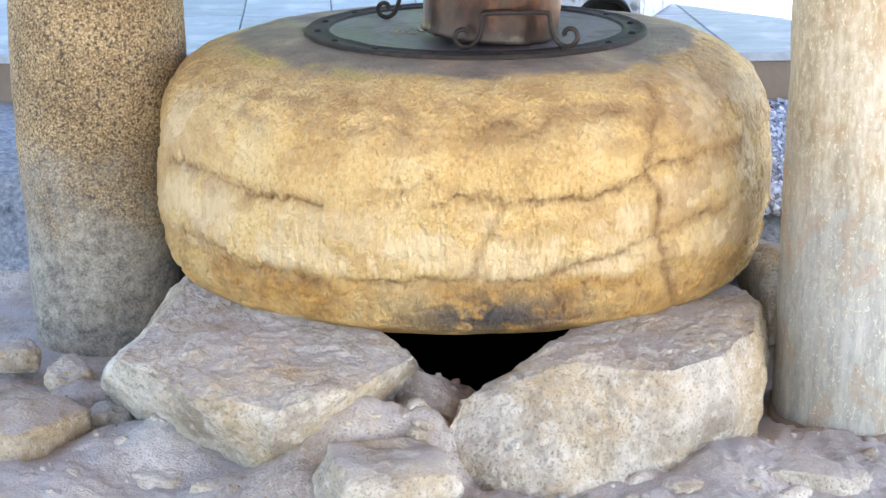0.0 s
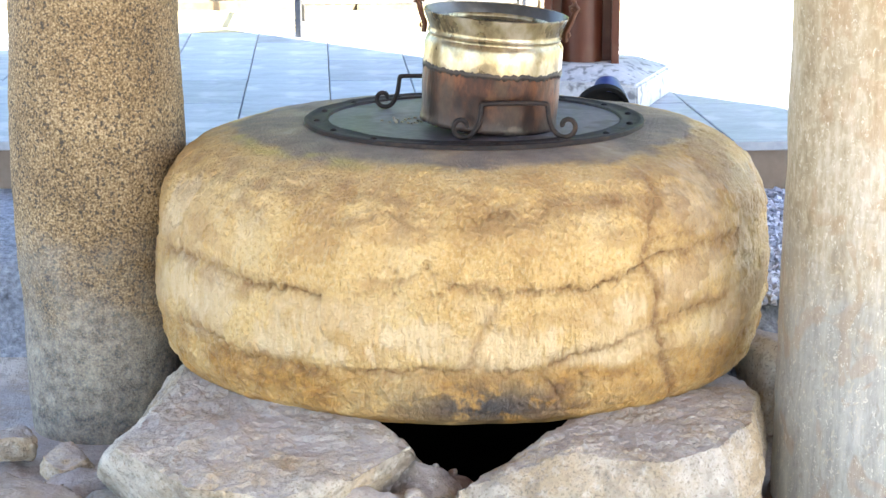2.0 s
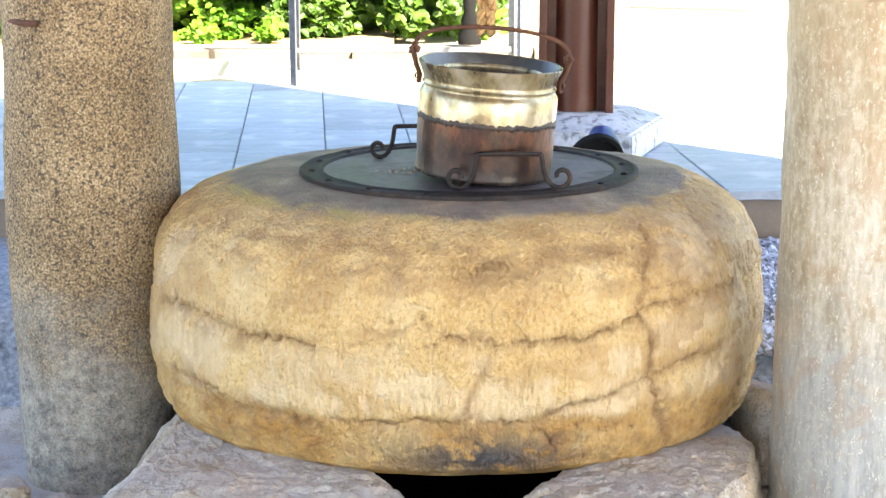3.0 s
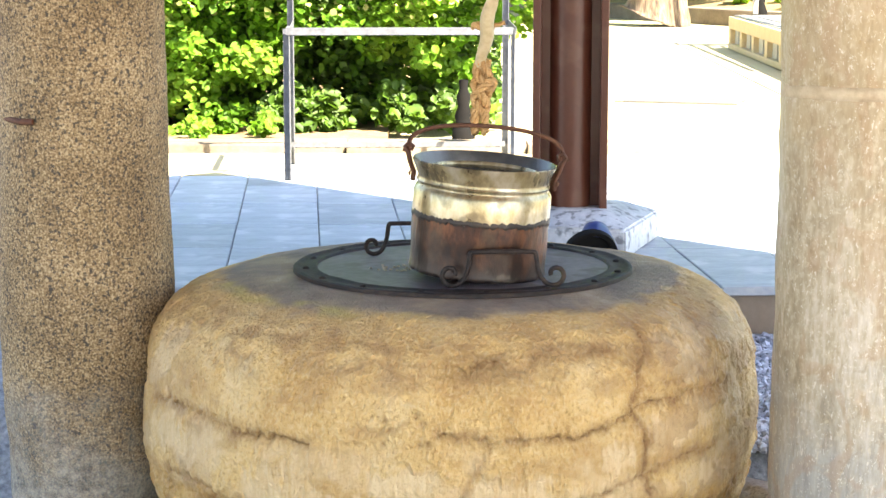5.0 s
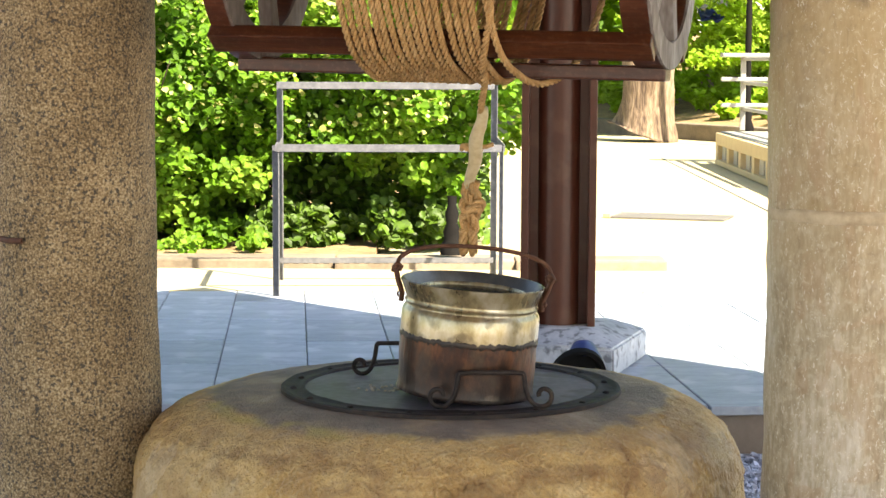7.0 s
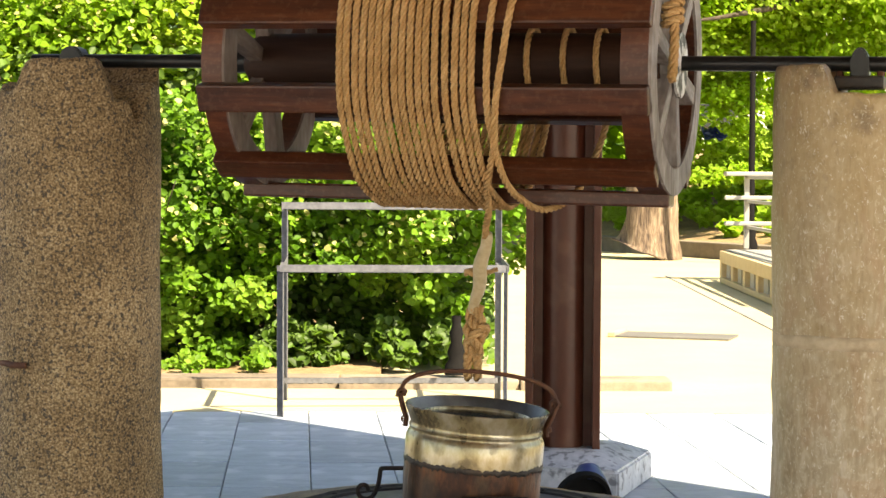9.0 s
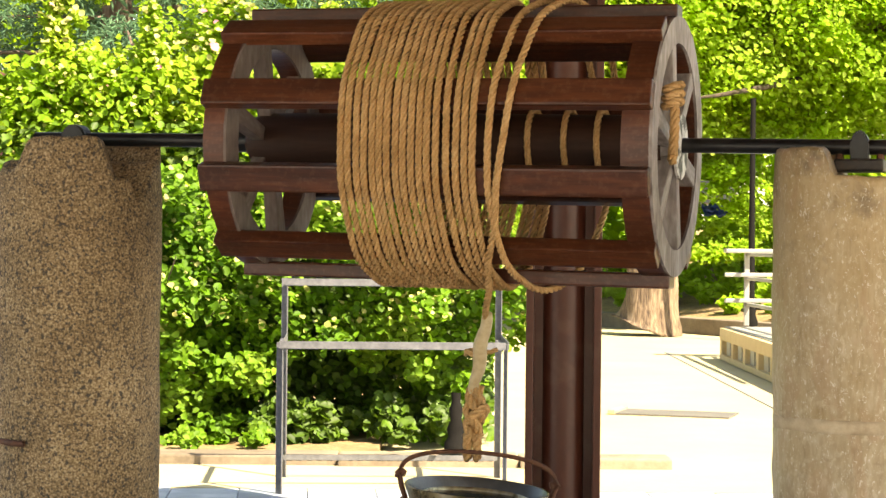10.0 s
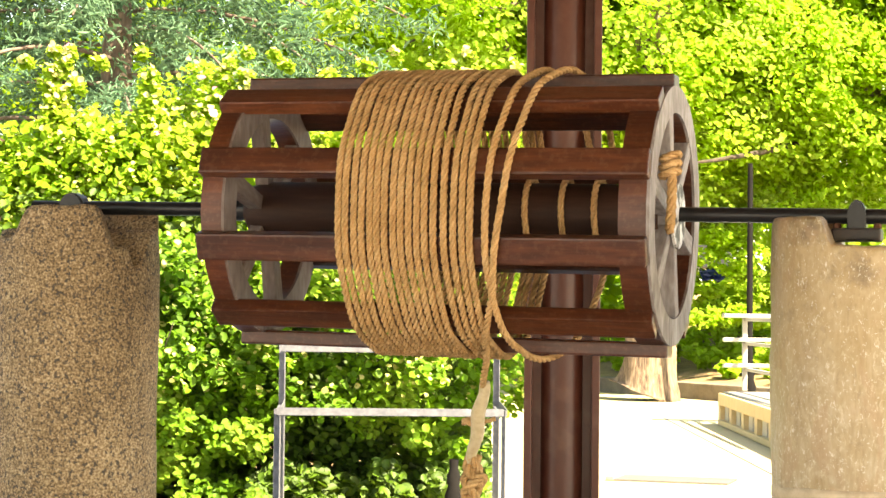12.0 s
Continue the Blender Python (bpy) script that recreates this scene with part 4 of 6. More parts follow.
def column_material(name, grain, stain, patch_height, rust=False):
    """Stone shaft that blends into blotchy grey tones towards its foot."""
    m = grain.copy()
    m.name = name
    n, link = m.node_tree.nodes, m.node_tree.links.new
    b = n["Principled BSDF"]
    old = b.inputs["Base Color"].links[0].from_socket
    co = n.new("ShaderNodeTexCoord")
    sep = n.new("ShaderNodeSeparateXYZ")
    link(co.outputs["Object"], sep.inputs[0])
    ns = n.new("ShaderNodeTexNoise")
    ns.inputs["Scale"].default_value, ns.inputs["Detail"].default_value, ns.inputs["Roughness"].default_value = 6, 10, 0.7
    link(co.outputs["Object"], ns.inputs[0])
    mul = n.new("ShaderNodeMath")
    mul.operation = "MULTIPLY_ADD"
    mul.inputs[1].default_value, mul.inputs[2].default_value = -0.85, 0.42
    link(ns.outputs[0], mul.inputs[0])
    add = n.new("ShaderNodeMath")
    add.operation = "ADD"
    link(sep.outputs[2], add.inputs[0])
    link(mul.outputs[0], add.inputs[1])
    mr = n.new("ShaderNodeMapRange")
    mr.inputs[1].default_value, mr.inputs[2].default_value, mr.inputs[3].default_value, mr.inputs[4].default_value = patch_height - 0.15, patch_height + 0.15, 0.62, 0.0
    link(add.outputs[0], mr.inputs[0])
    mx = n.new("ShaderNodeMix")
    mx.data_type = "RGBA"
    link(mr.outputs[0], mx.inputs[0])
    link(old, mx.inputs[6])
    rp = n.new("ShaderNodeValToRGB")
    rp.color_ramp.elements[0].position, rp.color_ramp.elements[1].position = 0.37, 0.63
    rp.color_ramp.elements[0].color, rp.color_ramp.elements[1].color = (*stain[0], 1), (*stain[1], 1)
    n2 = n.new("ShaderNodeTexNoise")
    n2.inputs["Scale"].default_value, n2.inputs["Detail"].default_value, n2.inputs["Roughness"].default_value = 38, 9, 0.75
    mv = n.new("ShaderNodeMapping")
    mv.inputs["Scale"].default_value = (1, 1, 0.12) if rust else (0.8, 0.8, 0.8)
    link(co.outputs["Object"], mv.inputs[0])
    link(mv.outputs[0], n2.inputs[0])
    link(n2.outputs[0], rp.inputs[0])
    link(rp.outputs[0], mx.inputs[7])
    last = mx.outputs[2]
    if rust:
        n3 = n.new("ShaderNodeTexNoise")
        n3.inputs["Scale"].default_value, n3.inputs["Detail"].default_value, n3.inputs["Roughness"].default_value = 9, 7, 0.65
        link(co.outputs["Object"], n3.inputs[0])
        ad = n.new("ShaderNodeMath")
        ad.operation = "MULTIPLY_ADD"
        ad.inputs[1].default_value = 0.9
        link(n3.outputs[0], ad.inputs[0])
        link(sep.outputs[2], ad.inputs[2])
        for lo, hi, most, tint in ((1.2, 1.95, 0.65, (0.40, 0.275, 0.115)), (2.05, 2.25, 0.85, (0.075, 0.045, 0.025))):
            mr = n.new("ShaderNodeMapRange")
            mr.inputs[1].default_value, mr.inputs[2].default_value, mr.inputs[3].default_value, mr.inputs[4].default_value = lo, hi, 0.0, most
            link(ad.outputs[0], mr.inputs[0])
            m3 = n.new("ShaderNodeMix")
            m3.data_type = "RGBA"
            m3.inputs[7].default_value = (*tint, 1)
            link(mr.outputs[0], m3.inputs[0])
            link(last, m3.inputs[6])
            last = m3.outputs[2]
    if rust:
        mp = n.new("ShaderNodeMapping")
        mp.inputs["Scale"].default_value = (1, 1, 0.55)
        mp.inputs["Rotation"].default_value = (0.3, 0.5, 0)
        link(co.outputs["Object"], mp.inputs[0])
        for size, lo, most, tint in ((9, 0.55, 0.35, (0.36, 0.225, 0.12)), (75, 0.62, 0.4, (0.58, 0.50, 0.35)), (40, 0.63, 0.25, (0.18, 0.115, 0.06)), (140, 0.63, 0.6, (0.70, 0.66, 0.55))):
            n4 = n.new("ShaderNodeTexNoise")
            n4.inputs["Scale"].default_value, n4.inputs["Detail"].default_value, n4.inputs["Distortion"].default_value = size, 2, 1.5
            link(mp.outputs[0], n4.inputs[0])
            mr = n.new("ShaderNodeMapRange")
            mr.inputs[1].default_value, mr.inputs[2].default_value, mr.inputs[3].default_value, mr.inputs[4].default_value = lo, lo + 0.05, 0.0, most
            link(n4.outputs[0], mr.inputs[0])
            m4 = n.new("ShaderNodeMix")
            m4.data_type = "RGBA"
            m4.inputs[7].default_value = (*tint, 1)
            link(mr.outputs[0], m4.inputs[0])
            link(last, m4.inputs[6])
            last = m4.outputs[2]
    link(last, b.inputs["Base Color"])
    return m


def build_column(name, label, at, base, profile, top_cut, mat, seed, joints=()):
    """A stone shaft with a worn, notched top. top_cut(u, v): how far the top is cut away; u along the axle, v away from the walk."""
    seg = 128
    zs = [base + (profile[-1][1] - base) * (i / 90) for i in range(91)]
    verts, faces = [], []

    def radius(z):
        for (r0, z0), (r1, z1) in zip(profile, profile[1:]):
            if z <= z1:
                s = (z - z0) / (z1 - z0)
                return r0 + (r1 - r0) * max(0, s)
        return profile[-1][0]
    rings = [(radius(z), z) for z in zs] + [(profile[-1][0] * k, profile[-1][1]) for k in (0.985, 0.95, 0.9, 0.84, 0.78, 0.7, 0.62, 0.54, 0.46, 0.38, 0.3, 0.22, 0.14, 0.06)]
    for k, (r, z) in enumerate(rings):
        for i in range(seg):
            a = 2 * math.pi * i / seg
            x, y = r * math.cos(a), r * math.sin(a)
            d = 0.006 * fbm((x + seed, y, z), 4, 3) + 0.0022 * fbm((x + seed, y, z), 26, 3)
            for zj in joints:
                d -= 0.005 * math.exp(-((z - zj) / 0.011) ** 2)
            zz = z - (0.012 if k == 90 else 0.003 if k == 91 else 0)
            if zz > profile[-1][1] - 0.35:
                cut = top_cut(x, y)
                top = profile[-1][1] - cut + 0.006 * fbm((x + seed, y, 0), 14, 3)
                lo = profile[-1][1] - 0.35
                zz = lo + (zz - lo) * (top - lo) / 0.35
            verts.append((x + d * math.cos(a), y + d * math.sin(a), zz))
    n = len(rings)
    faces = [(j * seg + i, j * seg + (i + 1) % seg, (j + 1) * seg + (i + 1) % seg, (j + 1) * seg + i) for j in range(n - 1) for i in range(seg)]
    faces.append(tuple((n - 1) * seg + i for i in range(seg)))
    ob = new(name, mesh_from(name, verts, faces, mat, True))
    ob.matrix_basis = pose(at[0], at[1], 0, 0, 0, -PSI)
    return tagged(ob, label, "column", "columns beside the well")


def cut_left(u, v):
    w = 0.952 * u + 0.307 * v
    cut = 0.05 * (step(v, -0.085, -0.055) - step(v, 0.06, 0.09))
    cut += 0.095 * step(w, 0.080, 0.125) * step(-v, -0.03, 0.06)
    return max(cut, 0.080 * step(-w, 0.070, 0.125) * step(-v, -0.03, 0.03))


def cut_right(u, v):
    cut = 0.062 * step(u, -0.062, -0.035)
    cut = max(cut, 0.05 * (step(v, -0.06, -0.03) - step(v, 0.06, 0.09)))
    return cut + 0.03 * step(u, 0.05, 0.2)


JOINT = 1.13
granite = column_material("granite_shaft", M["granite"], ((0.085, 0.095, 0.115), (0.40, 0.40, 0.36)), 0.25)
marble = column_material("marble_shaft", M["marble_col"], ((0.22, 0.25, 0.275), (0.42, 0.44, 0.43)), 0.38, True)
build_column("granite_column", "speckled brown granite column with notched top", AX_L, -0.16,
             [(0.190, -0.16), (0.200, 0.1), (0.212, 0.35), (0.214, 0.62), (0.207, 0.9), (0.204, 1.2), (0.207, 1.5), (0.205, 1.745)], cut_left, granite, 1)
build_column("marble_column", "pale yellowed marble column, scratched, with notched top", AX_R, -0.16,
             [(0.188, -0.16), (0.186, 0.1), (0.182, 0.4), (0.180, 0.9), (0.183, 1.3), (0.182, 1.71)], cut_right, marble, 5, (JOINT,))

bm = lathe([(0.170, -0.017), (0.1790, -0.016), (0.1802, 0.0), (0.1792, 0.012), (0.170, 0.013)], 160, close=True)
for v in bm.verts:
    v.co.z += 0.004 * noise.noise((v.co.x * 12, v.co.y * 12, 1))
    v.co.x *= 1 + 0.008 * noise.noise((v.co.x * 25, v.co.y * 25, v.co.z * 60))
seam = part("mortar_joint", bm, M["joint_pink"], None, smooth=180)
seam.matrix_basis = pose(AX_R.x, AX_R.y, JOINT)
tagged(seam, "pinkish mortar joint round the marble column", "joint")


bm = lathe([(0.17, -0.16), (0.204, -0.158), (0.201, -0.142), (0.194, -0.130), (0.187, -0.126), (0.17, -0.13)], 96, close=True)
for v in bm.verts:
    v.co += Vector((v.co.x, v.co.y, 0)) * 0.10 * fbm(v.co, 9, 3) + Vector((0, 0, 0.010)) * fbm(v.co, 14, 3)
collar = part("mortar_collar", bm, M["riser"], None, smooth=180)
collar.matrix_basis = pose(AX_R.x, AX_R.y, 0)
tagged(collar, "rough brown mortar collar round the marble column's foot", "collar")


def build_pin():
    """A rusted iron stub let into the granite."""
    tip = Vector((-0.982, 4.500, 1.021))
    bm = tube([tip + Vector((-0.09, 0.10, 0)), tip + Vector((-0.03, 0.005, 0)), tip], 0.0075, 10)
    tagged(part("iron_pin", bm, M["rust"], None, smooth=60), "rusted iron pin let into the granite column", "pin")


build_pin()


def build_shaft_light_block():
    """Rough curb added under the wellhead to keep light out of the shaft, open towards the two slabs."""
    bm = bmesh.new()
    n, rows = 150, 10
    grid = []
    for k in range(rows * 2):
        inner = k >= rows
        u = (k % rows) / (rows - 1)
        z = -0.2 + 0.318 * (1 - u if inner else u)
        ring = []
        for i in range(n + 1):
            t = 0.66 + (2 * math.pi - 1.32) * i / n
            r = (0.46 if inner else 0.575) + 0.02 * fbm((3 * math.sin(t), 3 * math.cos(t), z * 4 + 3 * inner), 1.5, 3)
            ring.append(bm.verts.new((STONE[0] + r * math.sin(t), STONE[1] - r * math.cos(t), z)))
        grid.append(ring)
    for p, q in zip(grid, grid[1:] + grid[:1]):
        for i in range(n):
            bm.faces.new((p[i], p[i + 1], q[i + 1], q[i]))
    for i in (0, n):
        bm.faces.new([ring[i] for ring in grid])
    tagged(part("well_curb", bm, M["near_black"], None, smooth=60), "near-black curb added beneath the wellhead to keep light out", "curb", kind="structure")


build_shaft_light_block()


# ---- axle and bearings ----
def build_axle():
    root = thing("axle", "straight black steel axle through the rope reel", "axle", (AX_L + AX_R) / 2, turn=(0, math.degrees(math.atan2(AX_L.z - AX_R.z, (AX_R - AX_L).length)), -PSI))
    part("rod", tube([(-1.055, 0, 0), (-0.9, 0, 0), (0, 0, 0), (0.9, 0, 0), (1.12, 0, 0)], 0.0165, 20), M["rod"], root, smooth=50)
    for s in (-0.5,):
        part("collar", tube([(s - 0.022, 0, 0), (s + 0.022, 0, 0)], 0.027, 20), M["rod"], root, "black collar ring", smooth=50)
    return root


build_axle()


def build_bearing(at, tall, label, wide=0.034):
    root = thing("bearing", label, "bearing", at, "bearings of the axle", turn=(0, 0, -PSI))
    half = []
    for i in range(13):
        a = math.pi * i / 12
        half.append((wide * math.cos(a), 0.036 * math.sin(a)))
    outline = [(wide, -tall)] + half + [(-wide, -tall)]
    bm = bmesh.new()
    a = [bm.verts.new((x, -0.022, z)) for x, z in outline]
    b = [bm.verts.new((x, 0.022, z)) for x, z in outline]
    n = len(outline)
    bm.faces.new(a)
    bm.faces.new(b[::-1])
    for i in range(n):
        bm.faces.new((a[i], b[i], b[(i + 1) % n], a[(i + 1) % n]))
    bmesh.ops.bevel(bm, geom=bm.edges[:], offset=0.004, segments=2, affect="EDGES")
    part("strap", bm, M["rod"], root, smooth=40)
    part("foot", block((0.105, 0.07, 0.028), (0, 0, -tall - 0.004), (0, 0, 0), 0.006), M["iron"], root)
    for s in (-1, 1):
        part("bolt", lathe([(0, 0.014), (0.008, 0.012), (0.009, 0)], 6), M["rust"], root).location = (s * 0.043, 0, -tall + 0.01)


build_bearing(AX_L, 0.028, "rounded black iron bearing strap bedded in the granite top")
build_bearing(AX_R, 0.036, "upright black iron bearing strap on a rusty foot", 0.020)


# ---- rope reel ----
REEL_AT = (AX_L + AX_R) / 2 - Vector((0, 0, 0.004))
REEL_TURN = (0, math.degrees(math.atan2(AX_L.z - AX_R.z, (AX_R - AX_L).length)), -PSI)
S0, S1 = -0.476, 0.546


def wheel_mesh(thick, ri=0.236):
    """A ring with six spokes and a hub, its axis along x; the spokes widen into the ring."""
    bm = bmesh.new()
    seg, ro = 80, 0.288
    loops = []
    for x in (-thick / 2, thick / 2):
        for r in (ro, ri):
            loops.append([bm.verts.new((x, r * math.cos(2 * math.pi * i / seg), r * math.sin(2 * math.pi * i / seg))) for i in range(seg)])
    a, b, c, d = loops
    for i in range(seg):
        j = (i + 1) % seg
        bm.faces.new((a[i], a[j], b[j], b[i]))
        bm.faces.new((c[i], d[i], d[j], c[j]))
        bm.faces.new((a[i], c[i], c[j], a[j]))
        bm.faces.new((b[i], b[j], d[j], d[i]))
    return bm


def build_reel():
    root = thing("rope_reel", "large slatted brown wooden rope reel between the columns", "reel", REEL_AT, turn=REEL_TURN)
    for s, thick, inward in ((S1 - 0.034, 0.060, -1), (S0 + 0.032, 0.05, 1)):
        face = thick / 2
        wheel = part("wheel", wheel_mesh(thick, 0.228 if inward < 0 else 0.22), M["wood"], root, "thick brown wooden wheel rim", smooth=40)
        wheel.location = (s, 0, 0)
        part("facing", wheel_mesh(0.007, 0.228 if inward < 0 else 0.22), M["wood_grey"] if inward < 0 else M["wood_grey_shade"], wheel, "bare weathered grey wheel face", smooth=40).location = (face + 0.0025, 0, 0)
        for i in range(6):
            a = 2 * math.pi * i / 6 + 0.26
            bm = block((0.034, 0.030, 0.205), (0, 0, 0.138), bevel=0.003)
            for v in bm.verts:
                if v.co.z > 0.2:
                    v.co.y *= 1.5
            spoke = part("spoke", bm, M["wood_grey"] if inward < 0 else M["wood_grey_shade"], wheel)
            spoke.matrix_basis = pose(face - 0.014, 0, 0, math.degrees(a), 0, 0)
        bm = lathe([(0, -0.040), (0.03, -0.040), (0.044, -0.028), (0.050, 0.0), (0.044, 0.026), (0.03, 0.034), (0, 0.034)], 32)
        bm.transform(Matrix.Rotation(radians(90), 4, "Y"))
        part("hub", bm, M["wood_grey"] if inward < 0 else M["wood_dark"], wheel, "turned wooden hub", smooth=40).location = (face - 0.022, 0, 0)
        if inward < 0:
            bm = lathe([(0.018, 0.0), (0.072, 0.0), (0.072, 0.006), (0.018, 0.008)], 40, close=True)
            bm.transform(Matrix.Rotation(radians(90), 4, "Y"))
            part("hub_plate", bm, M["flaky"], wheel, "black iron hub plate with flaking white paint", smooth=30).location = (face + 0.008, 0, 0)
    for i in range(10):
        a = radians(18.5 + 36 * i)
        length = S1 - S0 - 0.004
        one = block((length, 0.034, 0.062), (0, 0, 0), bevel=0.005)
        for v in one.verts:
            v.co.z += 0.0016 * noise.noise((v.co.x * 4, i * 3.3, 0)) * 2
        slat = part("slat", one, M["wood"], root)
        slat.matrix_basis = Matrix.Translation(((S0 + S1) / 2 + random.uniform(-0.004, 0.004), -0.297 * math.cos(a), 0.297 * math.sin(a))) @ pose(0, 0, 0, -math.degrees(a), 0, 0)
    bm = lathe([(0.062, -0.46), (0.070, -0.44), (0.072, 0.0), (0.070, 0.50), (0.062, 0.52)], 40)
    bm.transform(Matrix.Rotation(radians(90), 4, "Y"))
    part("drum", bm, M["wood_dark"], root, "dark inner roller", smooth=50)
    return root


build_reel()


# ---- rope ----
ROPE_R = 0.0083


def build_rope():
    root = thing("rope", "tan twisted rope wound on the reel and tied to the bucket", "rope", (0, 0, 0))
    m = pose(*REEL_AT, *REEL_TURN)
    turns = [-0.1395 + 0.0180 * i for i in range(14)] + [0.124, 0.141, 0.159, 0.178]
    keys = sorted(turns)

    def place(s, a, r):
        # a: 0 towards the walk, plus upwards; slack polygon between the slats
        k = (math.degrees(a) - 18.5) % 36
        w = 1 - abs(k - 18) / 18
        rr = r - 0.007 * w
        return m @ Vector((s, -rr * math.cos(a), rr * math.sin(a)))

    pts = []
    steps = 150
    for i, s in enumerate(keys[:-1]):
        for k in range(steps):
            u = k / steps
            a = math.pi - 2 * math.pi * u            # over the front and down, round below and up behind
            drift = s + (keys[i + 1] - s) * u
            wob = 0.0030 * noise.noise((i * 5.1, u * 5, 1.0)) + 0.004 * math.sin(2 * math.pi * u) * (0.4 if i < 14 else 1.3)
            pts.append(place(drift + wob, a, 0.3235 + 0.0012 * noise.noise((i * 2.3, u * 9, 3))))
    for s in range(3):
        part("coil_strand", rope(pts, ROPE_R, strands=(s,)), M["rope"], root, smooth=180)
    # the last two lays: one runs off towards the wheel, the other becomes the fall

    def lay(stops, r):
        out = []
        for (a0, s0), (a1, s1) in zip(stops, stops[1:]):
            for k in range(30):
                u = k / 30
                out.append(place(s0 + (s1 - s0) * u, radians(a0 + (a1 - a0) * u), r))
        return out
    part("crossing_turn", rope(lay([(185, 0.300), (120, 0.272), (90, 0.250), (57, 0.229), (20, 0.211), (0, 0.204), (-25, 0.203), (-45, 0.209), (-65, 0.220), (-82, 0.236), (-100, 0.272), (-150, 0.315), (-175, 0.33)], 0.327), ROPE_R), M["rope"], root, smooth=180)
    over = lay([(185, 0.345), (130, 0.335), (104, 0.322), (90, 0.305), (72, 0.289), (57, 0.277), (25, 0.256), (0, 0.238), (-20, 0.220), (-34, 0.209), (-50, 0.181), (-62, 0.160)], 0.328)
    # turns that lie on the inner roller
    for s in (0.244, 0.327, 0.402):
        pts = [m @ Vector((s - 0.03 + 0.018 * k / 180, 0.080 * math.cos(2 * math.pi * k / 180), 0.080 * math.sin(2 * math.pi * k / 180))) for k in range(181)]
        part("inner_turn", rope(pts, 0.0075), M["rope"], root, smooth=180)
    # the fall: from the reel's front down to the bucket's bail
    start = place(0.159, radians(-63), 0.328)
    bail = Vector((0.075, 4.484, 1.012))
    pts = list(over)
    for k in range(120):
        u = k / 119
        p = start.lerp(bail + Vector((0.024, -0.08, 0.32)), u)
        p.x += 0.004 * math.sin(u * 5)
        pts.append(p)
    part("fall", rope(pts, ROPE_R), M["rope"], root, smooth=180)
    top = bail + Vector((0.024, -0.08, 0.33))
    low = bail + Vector((-0.004, 0, 0.14))

    def bind(u):
        return 0.0095 + 0.0068 * math.sin(math.pi * (0.12 + 0.80 * u)) ** 1.2 + 0.0012 * noise.noise((u * 9, 0, 0))
    pts = [top.lerp(low, k / 40) + Vector((0.003 * math.sin(k * 0.3), 0, 0)) for k in range(41)]
    part("binding", tube(pts, bind, 14), M["tape"], root, "yellowed tape binding on the splice", smooth=180)
    for k, z in enumerate((0.232, 0.238)):
        c = bail + Vector((0.0, -0.004, z))
        ring = [c + Vector((0.024 * math.cos(2 * math.pi * i / 24), 0.024 * math.sin(2 * math.pi * i / 24), 0.003 * math.sin(i))) for i in range(25)]
        part("lashing", tube(ring, 0.0042, 8), M["rope"], root, smooth=180)
    tail = [bail + Vector((0.02, -0.018, 0.236)), bail + Vector((0.035, -0.018, 0.238)), bail + Vector((0.050, -0.012, 0.243))]
    part("tail", rope(tail, 0.0058), M["rope"], root, smooth=180)
    # the knot: strands that cross and loop under the bail
    strands = []
    for j in range(3):
        pts = []
        for k in range(110):
            u = k / 109
            a = 2 * math.pi * (j / 3 + 1.15 * u)
            w = 0.010 + 0.007 * math.sin(math.pi * u)
            pts.append(bail + Vector((w * math.cos(a) - 0.004 * u, w * math.sin(a) * 0.9, 0.155 - 0.125 * u)))
        strands.append(pts)
    for s in (-1, 1):
        pts = []
        for k in range(60):
            u = k / 59
            a = math.pi * u
            pts.append(bail + Vector((s * 0.011 - 0.006, 0.013 * math.cos(a), 0.045 * abs(math.cos(a)) - 0.012 * math.sin(a))))
        strands.append(pts)
    pts = []
    for k in range(30):
        a = 2 * math.pi * k / 29
        pts.append(bail + Vector((0.004 + 0.021 * math.cos(a), 0.019 * math.sin(a), 0.085 + 0.022 * math.cos(a + 0.6))))
    strands.append(pts)
    core = [bail + Vector((-0.002, 0, 0.17 - 0.15 * k / 12)) for k in range(13)]
    strands.append(core)
    for pts in strands:
        part("knot_strand", rope(pts, 0.0112), M["rope"], root, smooth=180)
    # a knotted hank through the wheel's face
    for off, bow in ((-0.012, 0.004), (0.010, -0.003)):
        pts = []
        for k in range(90):
            u = k / 89
            pts.append(m @ Vector((S1 + 0.020 + 0.004 * math.sin(3 * u), -0.166 + off + bow * math.sin(math.pi * u) + 0.010 * u, 0.125 - 0.150 * u)))
        part("hank", rope(pts, 0.0095), M["rope"], root, smooth=180)
    pts = [m @ Vector((S1 + 0.020, -0.156 - 0.012 * math.cos(math.pi * k / 20), -0.025 - 0.014 * math.sin(math.pi * k / 20))) for k in range(21)]
    part("hank", rope(pts, 0.0095), M["rope"], root, smooth=180)
    for z in (0.118, 0.100, 0.083):
        pts = [m @ Vector((S1 + 0.020 + 0.017 * math.cos(2 * math.pi * k / 30), -0.166 - 0.024 * math.sin(2 * math.pi * k / 30), z + 0.006 * math.cos(2 * math.pi * k / 30))) for k in range(31)]
        part("hank_knot", rope(pts, 0.0085), M["rope"], root, smooth=180)


build_rope()


# ---- slabs and rubble round the well ----
def add_stone(name, label, bm, mat=None, group="stones round the well", category="stone"):
    ob = part(name, bm, mat or M["limestone"], None, smooth=180)
    return tagged(ob, label, category, group)


